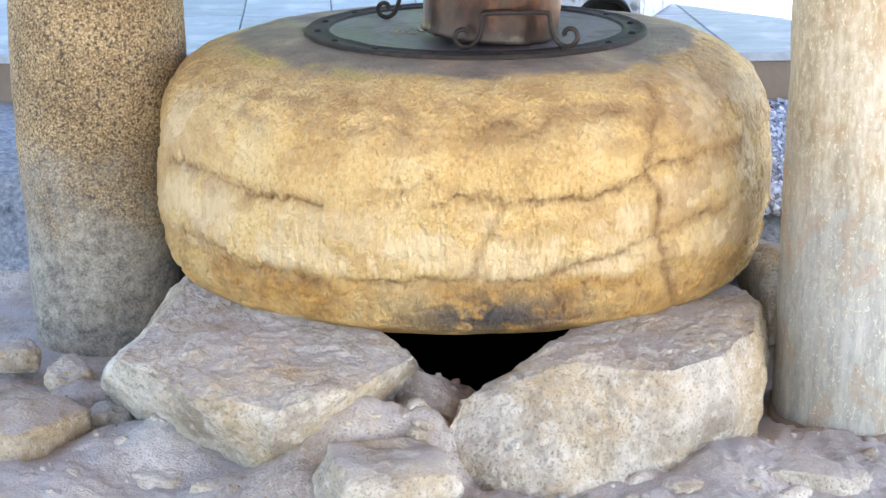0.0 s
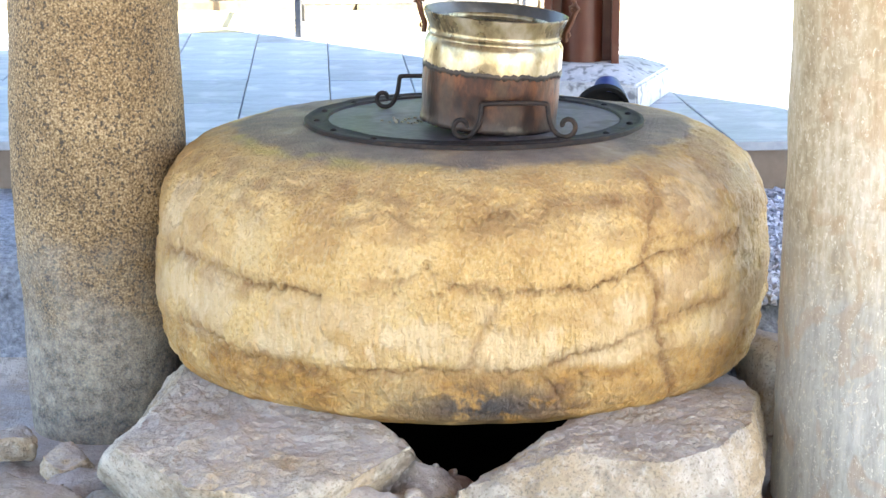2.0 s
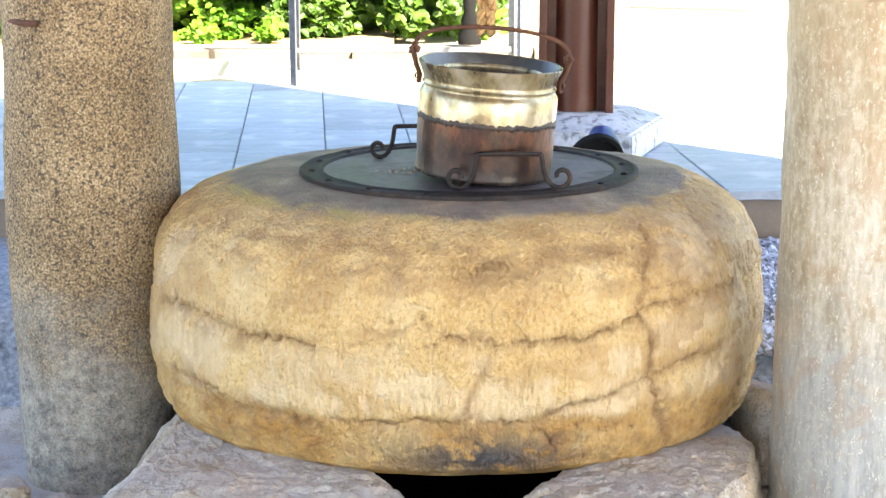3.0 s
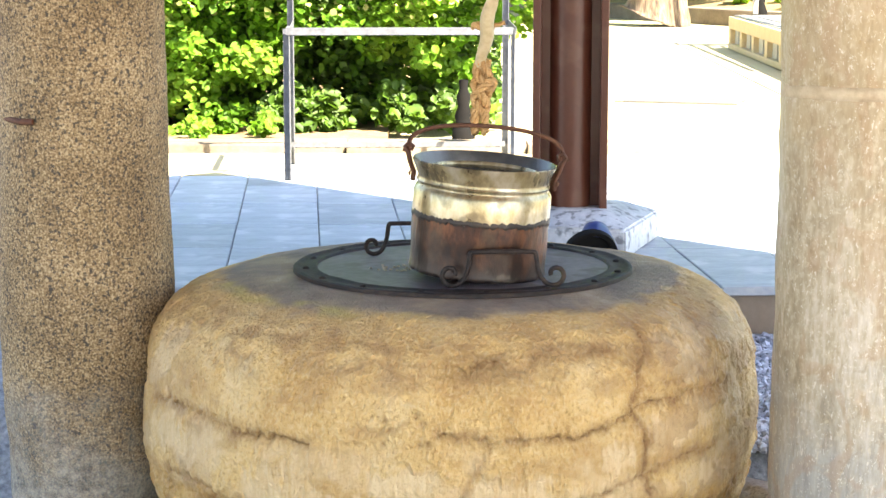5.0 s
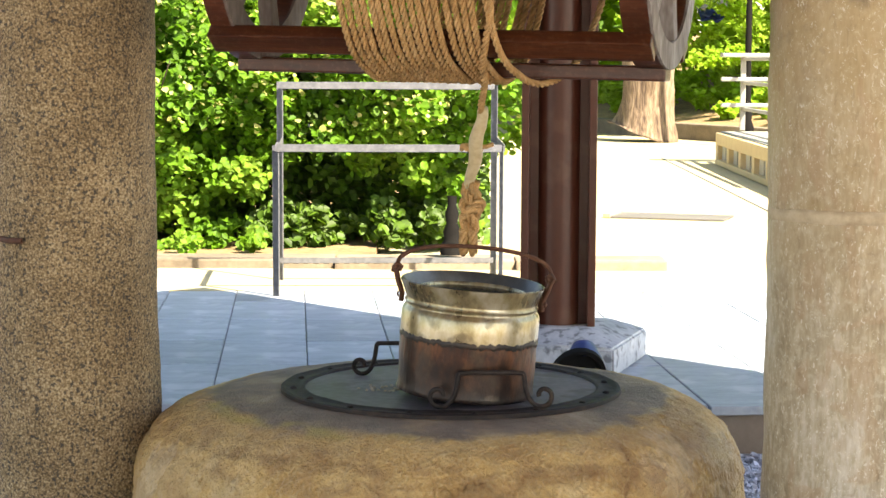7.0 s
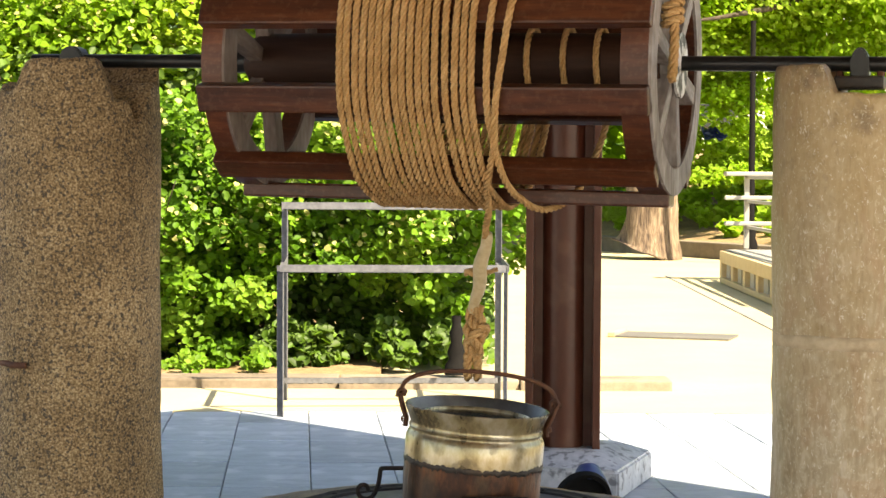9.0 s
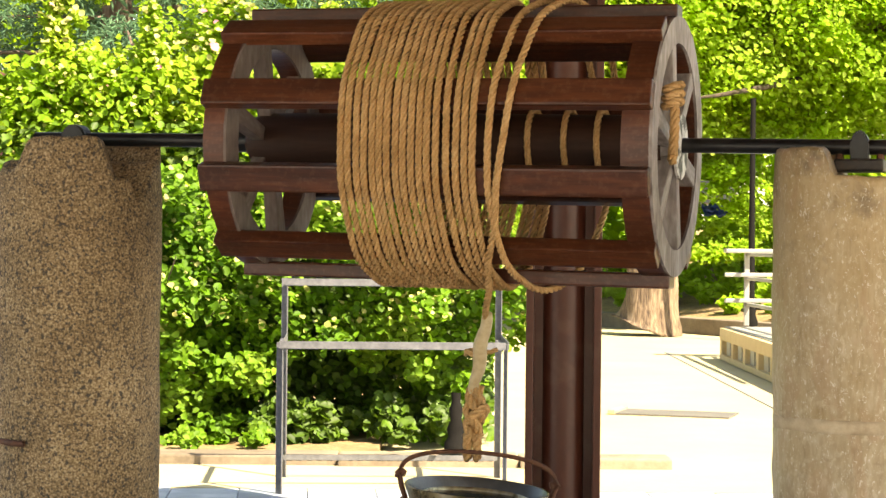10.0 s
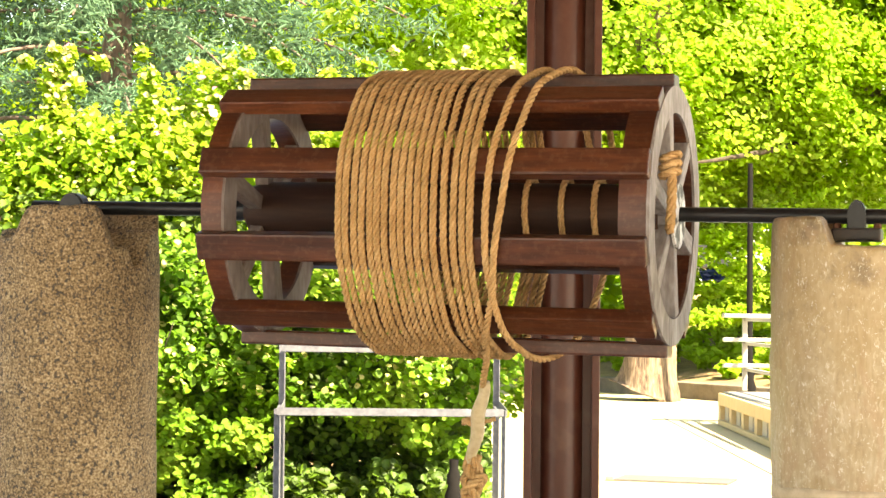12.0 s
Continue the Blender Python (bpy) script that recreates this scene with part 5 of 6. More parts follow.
TOP = 0.112
left_top = [(-0.674, 4.474), (-0.681, 4.114), (-0.757, 3.762), (-0.553, 3.599), (-0.357, 3.549), (-0.195, 3.650), (-0.062, 3.783), (-0.160, 3.942), (-0.283, 4.148), (-0.504, 4.424)]
left_low = [(-0.785, 4.870), (-0.857, 4.500), (-0.863, 4.197), (-0.641, 3.895), (-0.419, 3.645), (-0.256, 3.829), (-0.067, 4.175), (-0.136, 4.290), (-0.309, 4.497), (-0.538, 4.677)]
add_stone("slab", "broad weathered limestone slab under the wellhead", boulder(left_top, left_low, lambda x, y: 0.112 - 0.04 * step(3.80 - y, 0.0, 0.22), -0.15, 0.0085, 0.014, 6, 1, 4), category="slab")
right_top = [(0.197, 3.880), (0.106, 3.80), (0.02, 3.78), (-0.04, 3.75), (0.065, 3.745), (0.205, 3.755), (0.325, 3.715), (0.438, 3.71), (0.553, 3.80), (0.652, 3.98), (0.69, 4.15), (0.645, 4.463), (0.389, 4.231)]
right_low = [(0.145, 4.289), (0.037, 4.10), (-0.06, 3.95), (-0.05, 3.67), (0.07, 3.58), (0.19, 3.57), (0.325, 3.635), (0.45, 3.70), (0.58, 3.79), (0.67, 3.95), (0.715, 4.30), (0.66, 4.669), (0.417, 4.493)]
add_stone("slab", "thick broken limestone slab with a rough pale face", boulder(right_top, right_low, lambda x, y: 0.112 - 0.085 * step(0.22 - x, 0.0, 0.27), -0.15, 0.0095, 0.016, 6, 2, 2), category="slab")


def round_rock(name, label, at, size, turn, seed, mat=None, rough=0.02):
    bm = bmesh.new()
    bmesh.ops.create_icosphere(bm, subdivisions=5, radius=1)
    off = Vector((seed * 2.7, seed * 4.1, seed))
    for v in bm.verts:
        p = v.co.copy()
        k = max(abs(p.x), abs(p.y), abs(p.z))
        p = p.lerp(p / k * 0.82, 0.55)
        p *= 1 + 0.16 * fbm(p + off, 1.3, 2)
        v.co = p
    bmesh.ops.scale(bm, vec=size, verts=bm.verts)
    bm.normal_update()
    for v in bm.verts:
        v.co += v.normal * rough * fbm(v.co + off, 22, 4)
    bm.transform(pose(*at, *turn))
    add_stone(name, label, bm, mat)


for args in [
    ("rock", "low rounded stone set in mortar before the slabs", (-0.148, 3.541, -0.085), (0.145, 0.12, 0.085), (6, 4, 20), 3),
    ("rock", "flat pale stone at the edge of the rubble", (-0.981, 3.886, -0.100), (0.15, 0.16, 0.075), (-4, 8, -28), 4),
    ("rock", "small brown stone beside the granite column", (-1.074, 4.360, -0.090), (0.062, 0.05, 0.04), (0, 5, 15), 5),
    ("rock", "small broken stone between column and slab", (-0.922, 4.241, -0.100), (0.055, 0.06, 0.035), (10, -12, 40), 6),
    ("rock", "mortared lump of grey rubble", (-0.791, 4.020, -0.125), (0.06, 0.055, 0.04), (0, 0, 10), 7),
    ("rock", "dark rough stone behind the slab", (0.763, 4.507, 0.020), (0.085, 0.14, 0.13), (0, 0, 12), 8),
    ("rock", "low brown stone set in the mortar", (0.721, 3.695, -0.135), (0.12, 0.07, 0.045), (0, 4, -10), 9),
    ("rock", "small yellow stone on the mortar", (0.651, 3.732, -0.115), (0.026, 0.02, 0.02), (0, 0, 30), 10),
    ("rock", "small flat stone in the mortar", (0.450, 3.618, -0.125), (0.055, 0.045, 0.03), (0, 0, 50), 11),
    ("rock", "pale chip of stone in the mortar", (-0.517, 3.609, -0.120), (0.04, 0.03, 0.022), (0, 0, -20), 12),
    ("rock", "small grey stone in the mortar", (-0.625, 3.711, -0.140), (0.07, 0.06, 0.035), (0, 0, 70), 13),
    ("rock", "small stone between the slabs", (-0.224, 3.918, -0.120), (0.07, 0.05, 0.05), (0, 0, 40), 14),
    ("rock", "mortared wedge stone closing the gap of the slabs", (-0.085, 3.882, -0.070), (0.07, 0.10, 0.085), (8, 0, 20), 16),
    ("rock", "mortared stone in the joint of the slabs", (-0.116, 4.030, -0.130), (0.05, 0.06, 0.06), (0, 0, 0), 15),
]:
    round_rock(*args, rough=0.006)


def build_pebbles():
    rng = random.Random(7)
    bm = bmesh.new()
    for _ in range(260):
        x, y = rng.uniform(-1.3, 1.3), rng.uniform(3.2, 4.2)
        s = rng.uniform(0.003, 0.010) * (1.6 if rng.random() < 0.1 else 1)
        one = bmesh.ops.create_icosphere(bm, subdivisions=1, radius=s, matrix=pose(x, y, ground_height(x, y) + s * 0.3, rng.uniform(0, 90), rng.uniform(0, 90), 0) @ Matrix.Diagonal((1, 0.75, 0.6, 1)))
    chips = bmesh.new()
    for k in range(110):
        x, y = rng.uniform(-1.25, 1.0), rng.uniform(3.42, 4.05)
        r = rng.uniform(0.008, 0.020) * (2.0 if rng.random() < 0.22 else 1)
        made = bmesh.ops.create_icosphere(chips, subdivisions=3, radius=r, matrix=pose(x, y, ground_height(x, y) - r * 0.28, rng.uniform(0, 40), rng.uniform(0, 40), rng.uniform(0, 360)) @ Matrix.Diagonal((1.3, 0.9, 0.6, 1)))
        for v in made["verts"]:
            c = Vector((x, y, ground_height(x, y)))
            v.co = c + (v.co - c) * (1 + 0.4 * fbm((v.co - c) / r + Vector((k, 0, 0)), 0.8, 3))
    tagged(part("rubble", chips, M["limestone"], None, smooth=40), "small broken stones bedded in the mortar", "rubble", kind="stuff")
    tagged(part("pebbles", bm, M["mortar"], None), "loose pale grit on the mortar", "pebbles", kind="stuff")


build_pebbles()


# ---- pole of the shelter, its base, lamp on the floor ----
def build_pole():
    root = thing("shelter_pole", "brown painted steel post with fluted sides", "post", (0.432, 6.9, 0.5), turn=(0, 0, -4))
    bm = lathe([(0.078, 0.0), (0.078, 2.5), (0, 2.5)], 48)
    part("tube", bm, M["steel_brown"], root, smooth=60)
    for s in (-1, 1):
        part("flange", block((0.028, 0.20, 2.5), (s * 0.120, 0, 1.25), bevel=0.004), M["steel_brown"], root)
        part("web", block((0.05, 0.05, 2.5), (s * 0.089, 0.0, 1.25), bevel=0.003), M["steel_brown"], root)


build_pole()


def build_pole_base():
    """A square block whose top slopes up to a small seat."""
    bm = bmesh.new()
    def ring(h, w):
        return [bm.verts.new((sx * w, sy * w, h)) for sx, sy in ((-1, -1), (1, -1), (1, 1), (-1, 1))]
    a, b, c = ring(0, 0.275), ring(0.105, 0.275), ring(0.152, 0.165)
    for p, q in ((a, b), (b, c)):
        for i in range(4):
            bm.faces.new((p[i], p[(i + 1) % 4], q[(i + 1) % 4], q[i]))
    bm.faces.new(c)
    bm.faces.new(a[::-1])
    bmesh.ops.bevel(bm, geom=bm.edges[:], offset=0.008, segments=2, affect="EDGES")
    ob = part("post_base", bm, M["spotted_marble"], None, smooth=40)
    ob.matrix_basis = pose(0.43, 6.92, TERRACE, 0, 0, -18)
    tagged(ob, "grey-spotted white marble base block of the post", "post base")


build_pole_base()


def build_lamp():
    root = thing("floor_spotlight", "blue and black spotlight lying on the paving", "spotlight", (0.455, 6.22, TERRACE + 0.072), turn=(0, 0, 14))
    root.scale = (1.06, 1.06, 1.06)
    bm = lathe([(0.0, -0.004), (0.07, 0.0), (0.076, 0.022), (0.088, 0.024), (0.092, 0.0), (0.078, -0.02), (0, -0.024)], 40)
    bm.transform(pose(0, 0, 0, 104, 0, 0))
    part("ring", bm, M["near_black"], root, "black lamp ring", smooth=50)
    bm = lathe([(0.070, 0.0), (0.066, 0.03), (0.048, 0.08), (0.040, 0.105), (0.030, 0.112), (0, 0.113)], 32)
    bm.transform(pose(0.03, 0.02, 0.005, -52, 22, 0))
    part("housing", bm, M["blue"], root, "blue conical housing", smooth=50)
    part("stand", block((0.09, 0.05, 0.012), (0, 0.02, -0.056), bevel=0.003), M["black"], root)


build_lamp()


# ---- metal rack ----
def build_rack():
    root = thing("metal_rack", "galvanised metal frame of perforated angle bars", "rack", (0, 0, TERRACE))
    def bar(name, p, q, w=0.030):
        p, q = Vector(p), Vector(q)
        d = (q - p).length
        bm = block((w, 0.004, d), (0, -w / 2, d / 2))
        block((0.004, w, d), (-w / 2, 0, d / 2), bm=bm)
        ob = part(name, bm, M["galv"], root)
        ob.matrix_basis = Matrix.Translation(p) @ (q - p).to_track_quat("Z", "Y").to_matrix().to_4x4()
        holes = bmesh.new()
        for i in range(int(d / 0.05)):
            block((w * 0.5, 0.002, 0.028), (0.002, -w / 2 - 0.0035, 0.03 + i * 0.05), bm=holes)
        part("slots", holes, M["near_black"], ob, "row of dark punched slots", kind="stuff")
    fl, fr, bl, br = (-0.755, 8.84), (0.288, 8.9), (-0.79, 9.5), (0.272, 9.56)
    bar("post", (*fl, 0), (*fl, 0.70))
    bar("post", (*fr, 0), (*fr, 0.70), 0.018)
    bar("post", (*bl, 0), (*bl, 0.985))
    bar("post", (*br, 0), (*br, 0.985))
    bar("rail", (fl[0], fl[1], 0.69), (fr[0], fr[1], 0.69), 0.034)
    bar("rail", (bl[0], bl[1], 0.968), (br[0], br[1], 0.968), 0.034)
    bar("side_rail", (fl[0], fl[1], 0.69), (bl[0], bl[1], 0.70))
    bar("side_rail", (fr[0], fr[1], 0.69), (br[0], br[1], 0.70))
    bar("bottom_rail", (bl[0], bl[1], 0.10), (br[0], br[1], 0.10), 0.026)


build_rack()


# ---- edging of the hedge bed, plaza things ----
def build_edging():
    root = thing("bed_edging", "row of pale dressed stones edging the hedge bed", "edging", (0, 0, 0), kind="structure")
    me = None
    x = -5.6
    rng = random.Random(3)
    while x < 0.55:
        w = rng.choice((0.8, 0.95, 1.1))
        bm = block((w - 0.006, 0.26, 0.13), (0, 0, 0), (0, 0, 0), 0.012)
        for v in bm.verts:
            v.co += Vector((0, 1, 1)) * 0.004 * noise.noise(v.co * 6 + Vector((x, 0, 0)))
        ob = part("edging_stone", bm, M["edging"], root)
        ob.matrix_basis = pose(x + w / 2, 10.12 - 0.02 * x, TERRACE - 0.012 + rng.uniform(-0.004, 0.004), 0, 0, rng.uniform(-1, 1))
        x += w
    part("bed_soil", block((9.5, 9, 0.12), (-5.1, 14.75, TERRACE - 0.02)), M["soil"], root, "dry leaf litter in the bed")


build_edging()


BANK_AT = Vector((*(3.059, 27.123), 0))
BANK_ALONG = Vector((1.32, -2.6, 0)).normalized()
BANK_AWAY = Vector((2.6, 1.32, 0)).normalized()

TRUNK_AT = Vector((*(2.50, 25.70), 0)) + BANK_AWAY * 0.3


def bank_height(d):
    return TERRACE + 0.16 + 0.14 * d


def build_far_bank():
    """Kerb and planted bank where the plaza ends."""
    along, away = BANK_ALONG, BANK_AWAY
    turn = math.degrees(math.atan2(along.y, along.x))
    mid = BANK_AT - along * 3.0 + away * 0.15
    tagged(part("far_kerb", block((22, 0.3, 0.30), (mid.x, mid.y, TERRACE + 0.07), (0, 0, turn), 0.02), M["edging"]), "stone kerb along the end of the plaza", "kerb", kind="structure")
    bm = bmesh.new()
    n, rows = 50, []
    for j in range(16):
        row = []
        for i in range(n + 1):
            s, d = -16 + 22 * i / n, 0.28 + 24 * (j / 15) ** 1.6
            p = BANK_AT + along * s + away * d
            row.append(bm.verts.new((p.x, p.y, bank_height(d) + 0.05 * fbm((s * 0.8, d, 0), 1.0, 3))))
        rows.append(row)
    for p, q in zip(rows, rows[1:]):
        for i in range(n):
            bm.faces.new((p[i], p[i + 1], q[i + 1], q[i]))
    tagged(part("bank", bm, M["soil"], None, smooth=180), "planted slope of bare soil and dry litter", "bank", kind="structure")


build_far_bank()


def build_planter():
    root = thing("planter_bench", "long cream wooden planter bench with slatted panels", "planter", (2.95, 20.19, 0.35), turn=(0, 0, -90.9))
    L = 7.0
    part("top_rail", block((L, 0.09, 0.125), (L / 2, 0, 0.278), bevel=0.01), M["cream"], root)
    part("base_rail", block((L, 0.09, 0.06), (L / 2, 0, 0.035), bevel=0.01), M["cream"], root)
    part("end_board", block((0.08, 0.9, 0.33), (-0.01, 0.42, 0.17), bevel=0.01), M["cream"], root)
    part("cover", block((L, 0.9, 0.03), (L / 2, 0.46, 0.338), bevel=0.008), M["white"], root, "pale grey cover board")
    for i in range(9):
        part("upright", block((0.15, 0.08, 0.17), (0.06 + i * 0.86, 0.0, 0.14), bevel=0.006), M["cream"], root)
    for i in range(18):
        k = 0.30 + (i // 2) * 0.86 + (i % 2) * 0.36
        part("panel", block((0.26, 0.03, 0.165), (k, 0.02, 0.14), bevel=0.006), M["white"], root)


build_planter()


def build_railing():
    root = thing("railing", "white painted railing with three flat rails", "railing", (3.23, 20.49, 0.70))
    for p in ((0, 0), (0, -2.4), (2.2, 0)):
        part("post", block((0.055, 0.045, 0.80), (*p, 0.40), bevel=0.008), M["white"], root)
    for z, w in ((0.27, 0.07), (0.545, 0.07), (0.80, 0.20)):
        part("rail", block((4.4, w, 0.045), (1.96, -0.03, z), bevel=0.012), M["white"], root)
        part("side_rail", block((0.05, 4.6, 0.035), (0.02, -2.3, z - 0.04), bevel=0.010), M["white"], root)


build_railing()


def build_plate():
    root = thing("floor_hatch", "grey metal hatch sheet with one wooden edge strip", "hatch", (1.631, 13.380, 0.350), turn=(0, 0, -18))
    part("sheet", block((0.80, 0.40, 0.012), (0, 0, 0.008), bevel=0.003), M["zinc"], root)
    part("strip", block((0.05, 0.42, 0.03), (-0.42, 0, 0.018), bevel=0.005), M["cream"], root, "yellow wooden strip")


build_plate()

groove = block((0.03, 7.6, 0.006), (0, 0, 0))
ob = part("drain_slot", groove, M["joint"])
ob.matrix_basis = pose(2.456, 17.7, TERRACE + 0.004, 0, 0, -0.6)
tagged(ob, "narrow dark drain slot across the plaza", "drain", kind="structure")


def build_lamp_post(at, tall, label, base_r=0.10, shaft=True, squat=1.0):
    root = thing("street_lamp", label, "street lamp", at, "lamp posts")
    part("base", lathe([(0.0, 0), (base_r * 1.25, 0), (base_r * 1.2, 0.10), (base_r * 0.8, 0.16), (base_r * 0.95, 0.24), (base_r * 0.6, 0.34), (base_r * 0.75, 0.44), (base_r * 0.45, 0.52), (base_r * 0.5, 0.62)], 24), M["near_black"], root, smooth=40)
    root.children[0].scale = (1, 1, squat)
    if shaft:
        part("shaft", tube([(0, 0, 0.5), (0, 0, tall * 0.5), (0, 0, tall)], lambda u: base_r * (0.48 - 0.14 * u), 16), M["near_black"], root, smooth=60)
    return root


build_lamp_post((0.069, 10.109, 0.420), 1.0, "short dark cast-iron bollard lamp base in the hedge", 0.050, False, 0.5)
build_lamp_post((*(3.922, 24.500), 0.35), 3.1, "tall dark lamp post among the trees", 0.095)


# ---- planting ----
def stuff_leaves(name, label, category, me):
    return tagged(new(name, me), label, category, kind="stuff")


def twigs(name, label, starts, seed, lean, length, mat, r0=0.012):
    rng = random.Random(seed)
    bm = bmesh.new()
    for p in starts:
        p = Vector(p)
        d = Vector((rng.uniform(-lean, lean), rng.uniform(-lean, lean), 1)).normalized()
        pts = [p]
        for _ in range(7):
            d = (d + Vector((rng.uniform(-0.3, 0.3), rng.uniform(-0.3, 0.3), rng.uniform(-0.05, 0.2)))).normalized()
            pts.append(pts[-1] + d * length / 7)
        tube(pts, lambda u: r0 * (1 - 0.75 * u), 6, bm=bm)
    return tagged(part(name, bm, mat, None, smooth=180), label, "branches", kind="stuff")


def build_hedge():
    rng = np.random.default_rng(11)
    cs, rs = [], []
    for _ in range(900):
        x = rng.uniform(-5.2, 0.62)
        z = 0.40 + 1.5 * rng.random() ** 1.1
        if x > 0.15 and z < 0.92:
            continue
        lump = fbm((x * 1.0, z * 1.3, 2.0), 1.7, 3)
        if lump < -0.15 and rng.random() < 0.8:
            continue
        front = 10.62 - 0.34 * lump + 0.2 * rng.random() + 0.2 * max(0, x + 0.1)
        low = 1.0 + 0.18 * math.sin(x * 1.7 + 0.8)
        if z < low and x > -1.05:
            if rng.random() < 0.25:
                continue
            front += 0.22
        cs.append((x, front + 0.3 * rng.random() ** 2, z))
        rs.append(rng.uniform(0.07, 0.17))
    for _ in range(26):
        cs.append((rng.uniform(-4.0, -1.0), rng.uniform(10.36, 10.75), 0.38 + 0.10 * rng.random()))
        rs.append(rng.uniform(0.05, 0.12))
    pts = clumps(cs, rs, 52, 12)
    stuff_leaves("hedge", "dense hedge of small bright green leaves", "hedge", leaf_mesh("hedge", pts, 0.050, M["leaf"], 13, thin=0.52))
    sel = pts[(rng.random(len(pts)) < 0.08) & (pts[:, 2] > 1.0)] + (0, -0.04, 0.02)
    stuff_leaves("hedge_tips", "pale yellow-pink young tips on the hedge", "buds", leaf_mesh("hedge_tips", sel, 0.034, M["bud"], 16, thin=0.7))
    fill = rng.uniform((-5.2, 11.25, 1.35), (0.45, 11.9, 2.6), (20000, 3))
    stuff_leaves("shrub_inside", "lit leaves inside the tall shrub", "shrub", leaf_mesh("shrub_inside", fill, 0.06, M["leaf_lime"], 15))
    # inner and foot leaves take the darker colour in place of shade
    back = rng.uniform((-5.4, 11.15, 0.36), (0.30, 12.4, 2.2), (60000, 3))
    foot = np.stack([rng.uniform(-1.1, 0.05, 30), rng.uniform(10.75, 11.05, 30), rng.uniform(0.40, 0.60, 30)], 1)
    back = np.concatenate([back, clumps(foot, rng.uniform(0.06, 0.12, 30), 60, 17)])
    stuff_leaves("hedge_inside", "leaves deep inside the hedge, coloured darker for shade", "hedge", leaf_mesh("hedge_inside", back, 0.062, M["leaf_dark"], 14))
    starts = [(rng.uniform(-3.2, -0.75), rng.uniform(11.1, 11.4), 0.36) for _ in range(8)]
    twigs("hedge_stems", "bare brown stems of the hedge", starts, 5, 0.9, 1.5, M["bark_dark"], 0.012)


build_hedge()


def build_shrub():
    """The taller yellow-green shrub whose sprays stand above the hedge."""
    rng = np.random.default_rng(21)
    cs, rs, tips = [], [], []
    for _ in range(720):
        x = rng.uniform(-5.0, 0.55)
        top = 2.72 + 0.16 * math.sin(x * 3.1) + 0.12 * math.sin(x * 7.7 + 1) - 0.10 * max(0, -2.2 - x)
        z = 1.55 + (top - 1.55) * rng.random() ** 0.8
        cs.append((x, 11.15 + 0.5 * rng.random() + 0.25 * (z - 1.5), z))
        rs.append(rng.uniform(0.08, 0.19))
    for x in (-2.38, -2.32, -1.75, -1.05, -0.55, -0.05, 0.3, -3.0, -3.6, -1.4):
        for k in range(7):
            cs.append((x + 0.03 * k * rng.normal(), 11.5, 2.65 + 0.065 * k))
            rs.append(0.10 - 0.009 * k)
    pts = clumps(cs, rs, 64, 22)
    stuff_leaves("shrub", "tall lime-green flowering shrub in full sun", "shrub", leaf_mesh("shrub", pts, 0.043, M["leaf_lime"], 23, thin=0.48))
    sel = pts[rng.random(len(pts)) < 0.10] + (0, -0.05, 0.02)
    stuff_leaves("shrub_buds", "pale yellow bud clusters on the shrub", "buds", leaf_mesh("shrub_buds", sel, 0.035, M["bud"], 24, thin=0.7))
    few = pts[rng.random(len(pts)) < 0.0012] + (0, -0.08, 0.02)
    stuff_leaves("blossoms", "few pink blossoms on the shrub", "blossoms", leaf_mesh("blossoms", few, 0.05, M["pink"], 25, thin=0.9))


build_shrub()


def build_tree(name, label, at, trunk_r, height, crown_c, crown_r, n_clumps, per, leaf, mat, bark, seed, clump=(0.3, 0.6), low=None):
    root = thing(name, label, "tree", at)
    rng = random.Random(seed)
    at = Vector(at)
    pts = [Vector((0.05 * math.sin(k * 0.3), 0.04 * math.cos(k * 0.43), height * (k / 30) ** 1.5)) for k in range(31)]
    bm = tube(pts, lambda u: trunk_r * (1.0 + 0.25 * max(0, 0.16 - u) / 0.16 - 0.5 * u), 20)
    for v in bm.verts:
        v.co += Vector((v.co.x, v.co.y, 0)) * 0.22 * fbm((v.co.x, v.co.y, v.co.z * 0.4), 3.0, 3)
    cs, rs = [], []
    limbs = []
    c = Vector(crown_c) - at
    for k in range(9):
        a = rng.uniform(0, 6.28)
        end = c + Vector((crown_r[0] * 0.75 * math.cos(a), crown_r[1] * 0.75 * math.sin(a), crown_r[2] * rng.uniform(-0.6, 0.6)))
        start = pts[rng.randint(20, 30)]
        mid = start.lerp(end, 0.5) + Vector((0, 0, 0.25))
        line = [start.lerp(mid, t / 5) for t in range(5)] + [mid.lerp(end, t / 5) for t in range(6)]
        limbs.append(tube(line, lambda u: trunk_r * 0.36 * (1 - 0.8 * u) + 0.008, 8))
    nr = np.random.default_rng(seed)
    while len(cs) < n_clumps:
        d = nr.normal(0, 1, 3)
        d /= np.linalg.norm(d)
        d *= nr.uniform(0.35, 1) ** 0.4
        p = np.array(c) + d * crown_r
        if low is None or p[2] + at.z > low + 0.4 * fbm(Vector(p), 0.8, 2):
            cs.append(p)
            rs.append(nr.uniform(*clump))
    part("trunk", bm, bark, root, smooth=180)
    for limb in limbs:
        part("limb", limb, bark, root, smooth=180)
    crown = new("crown", leaf_mesh("crown", clumps(cs, rs, per, seed + 1, 0.7), leaf, mat, seed + 2, thin=0.55, facing=(0.3, -0.55, 0.6)))
    crown.parent = root
    return root


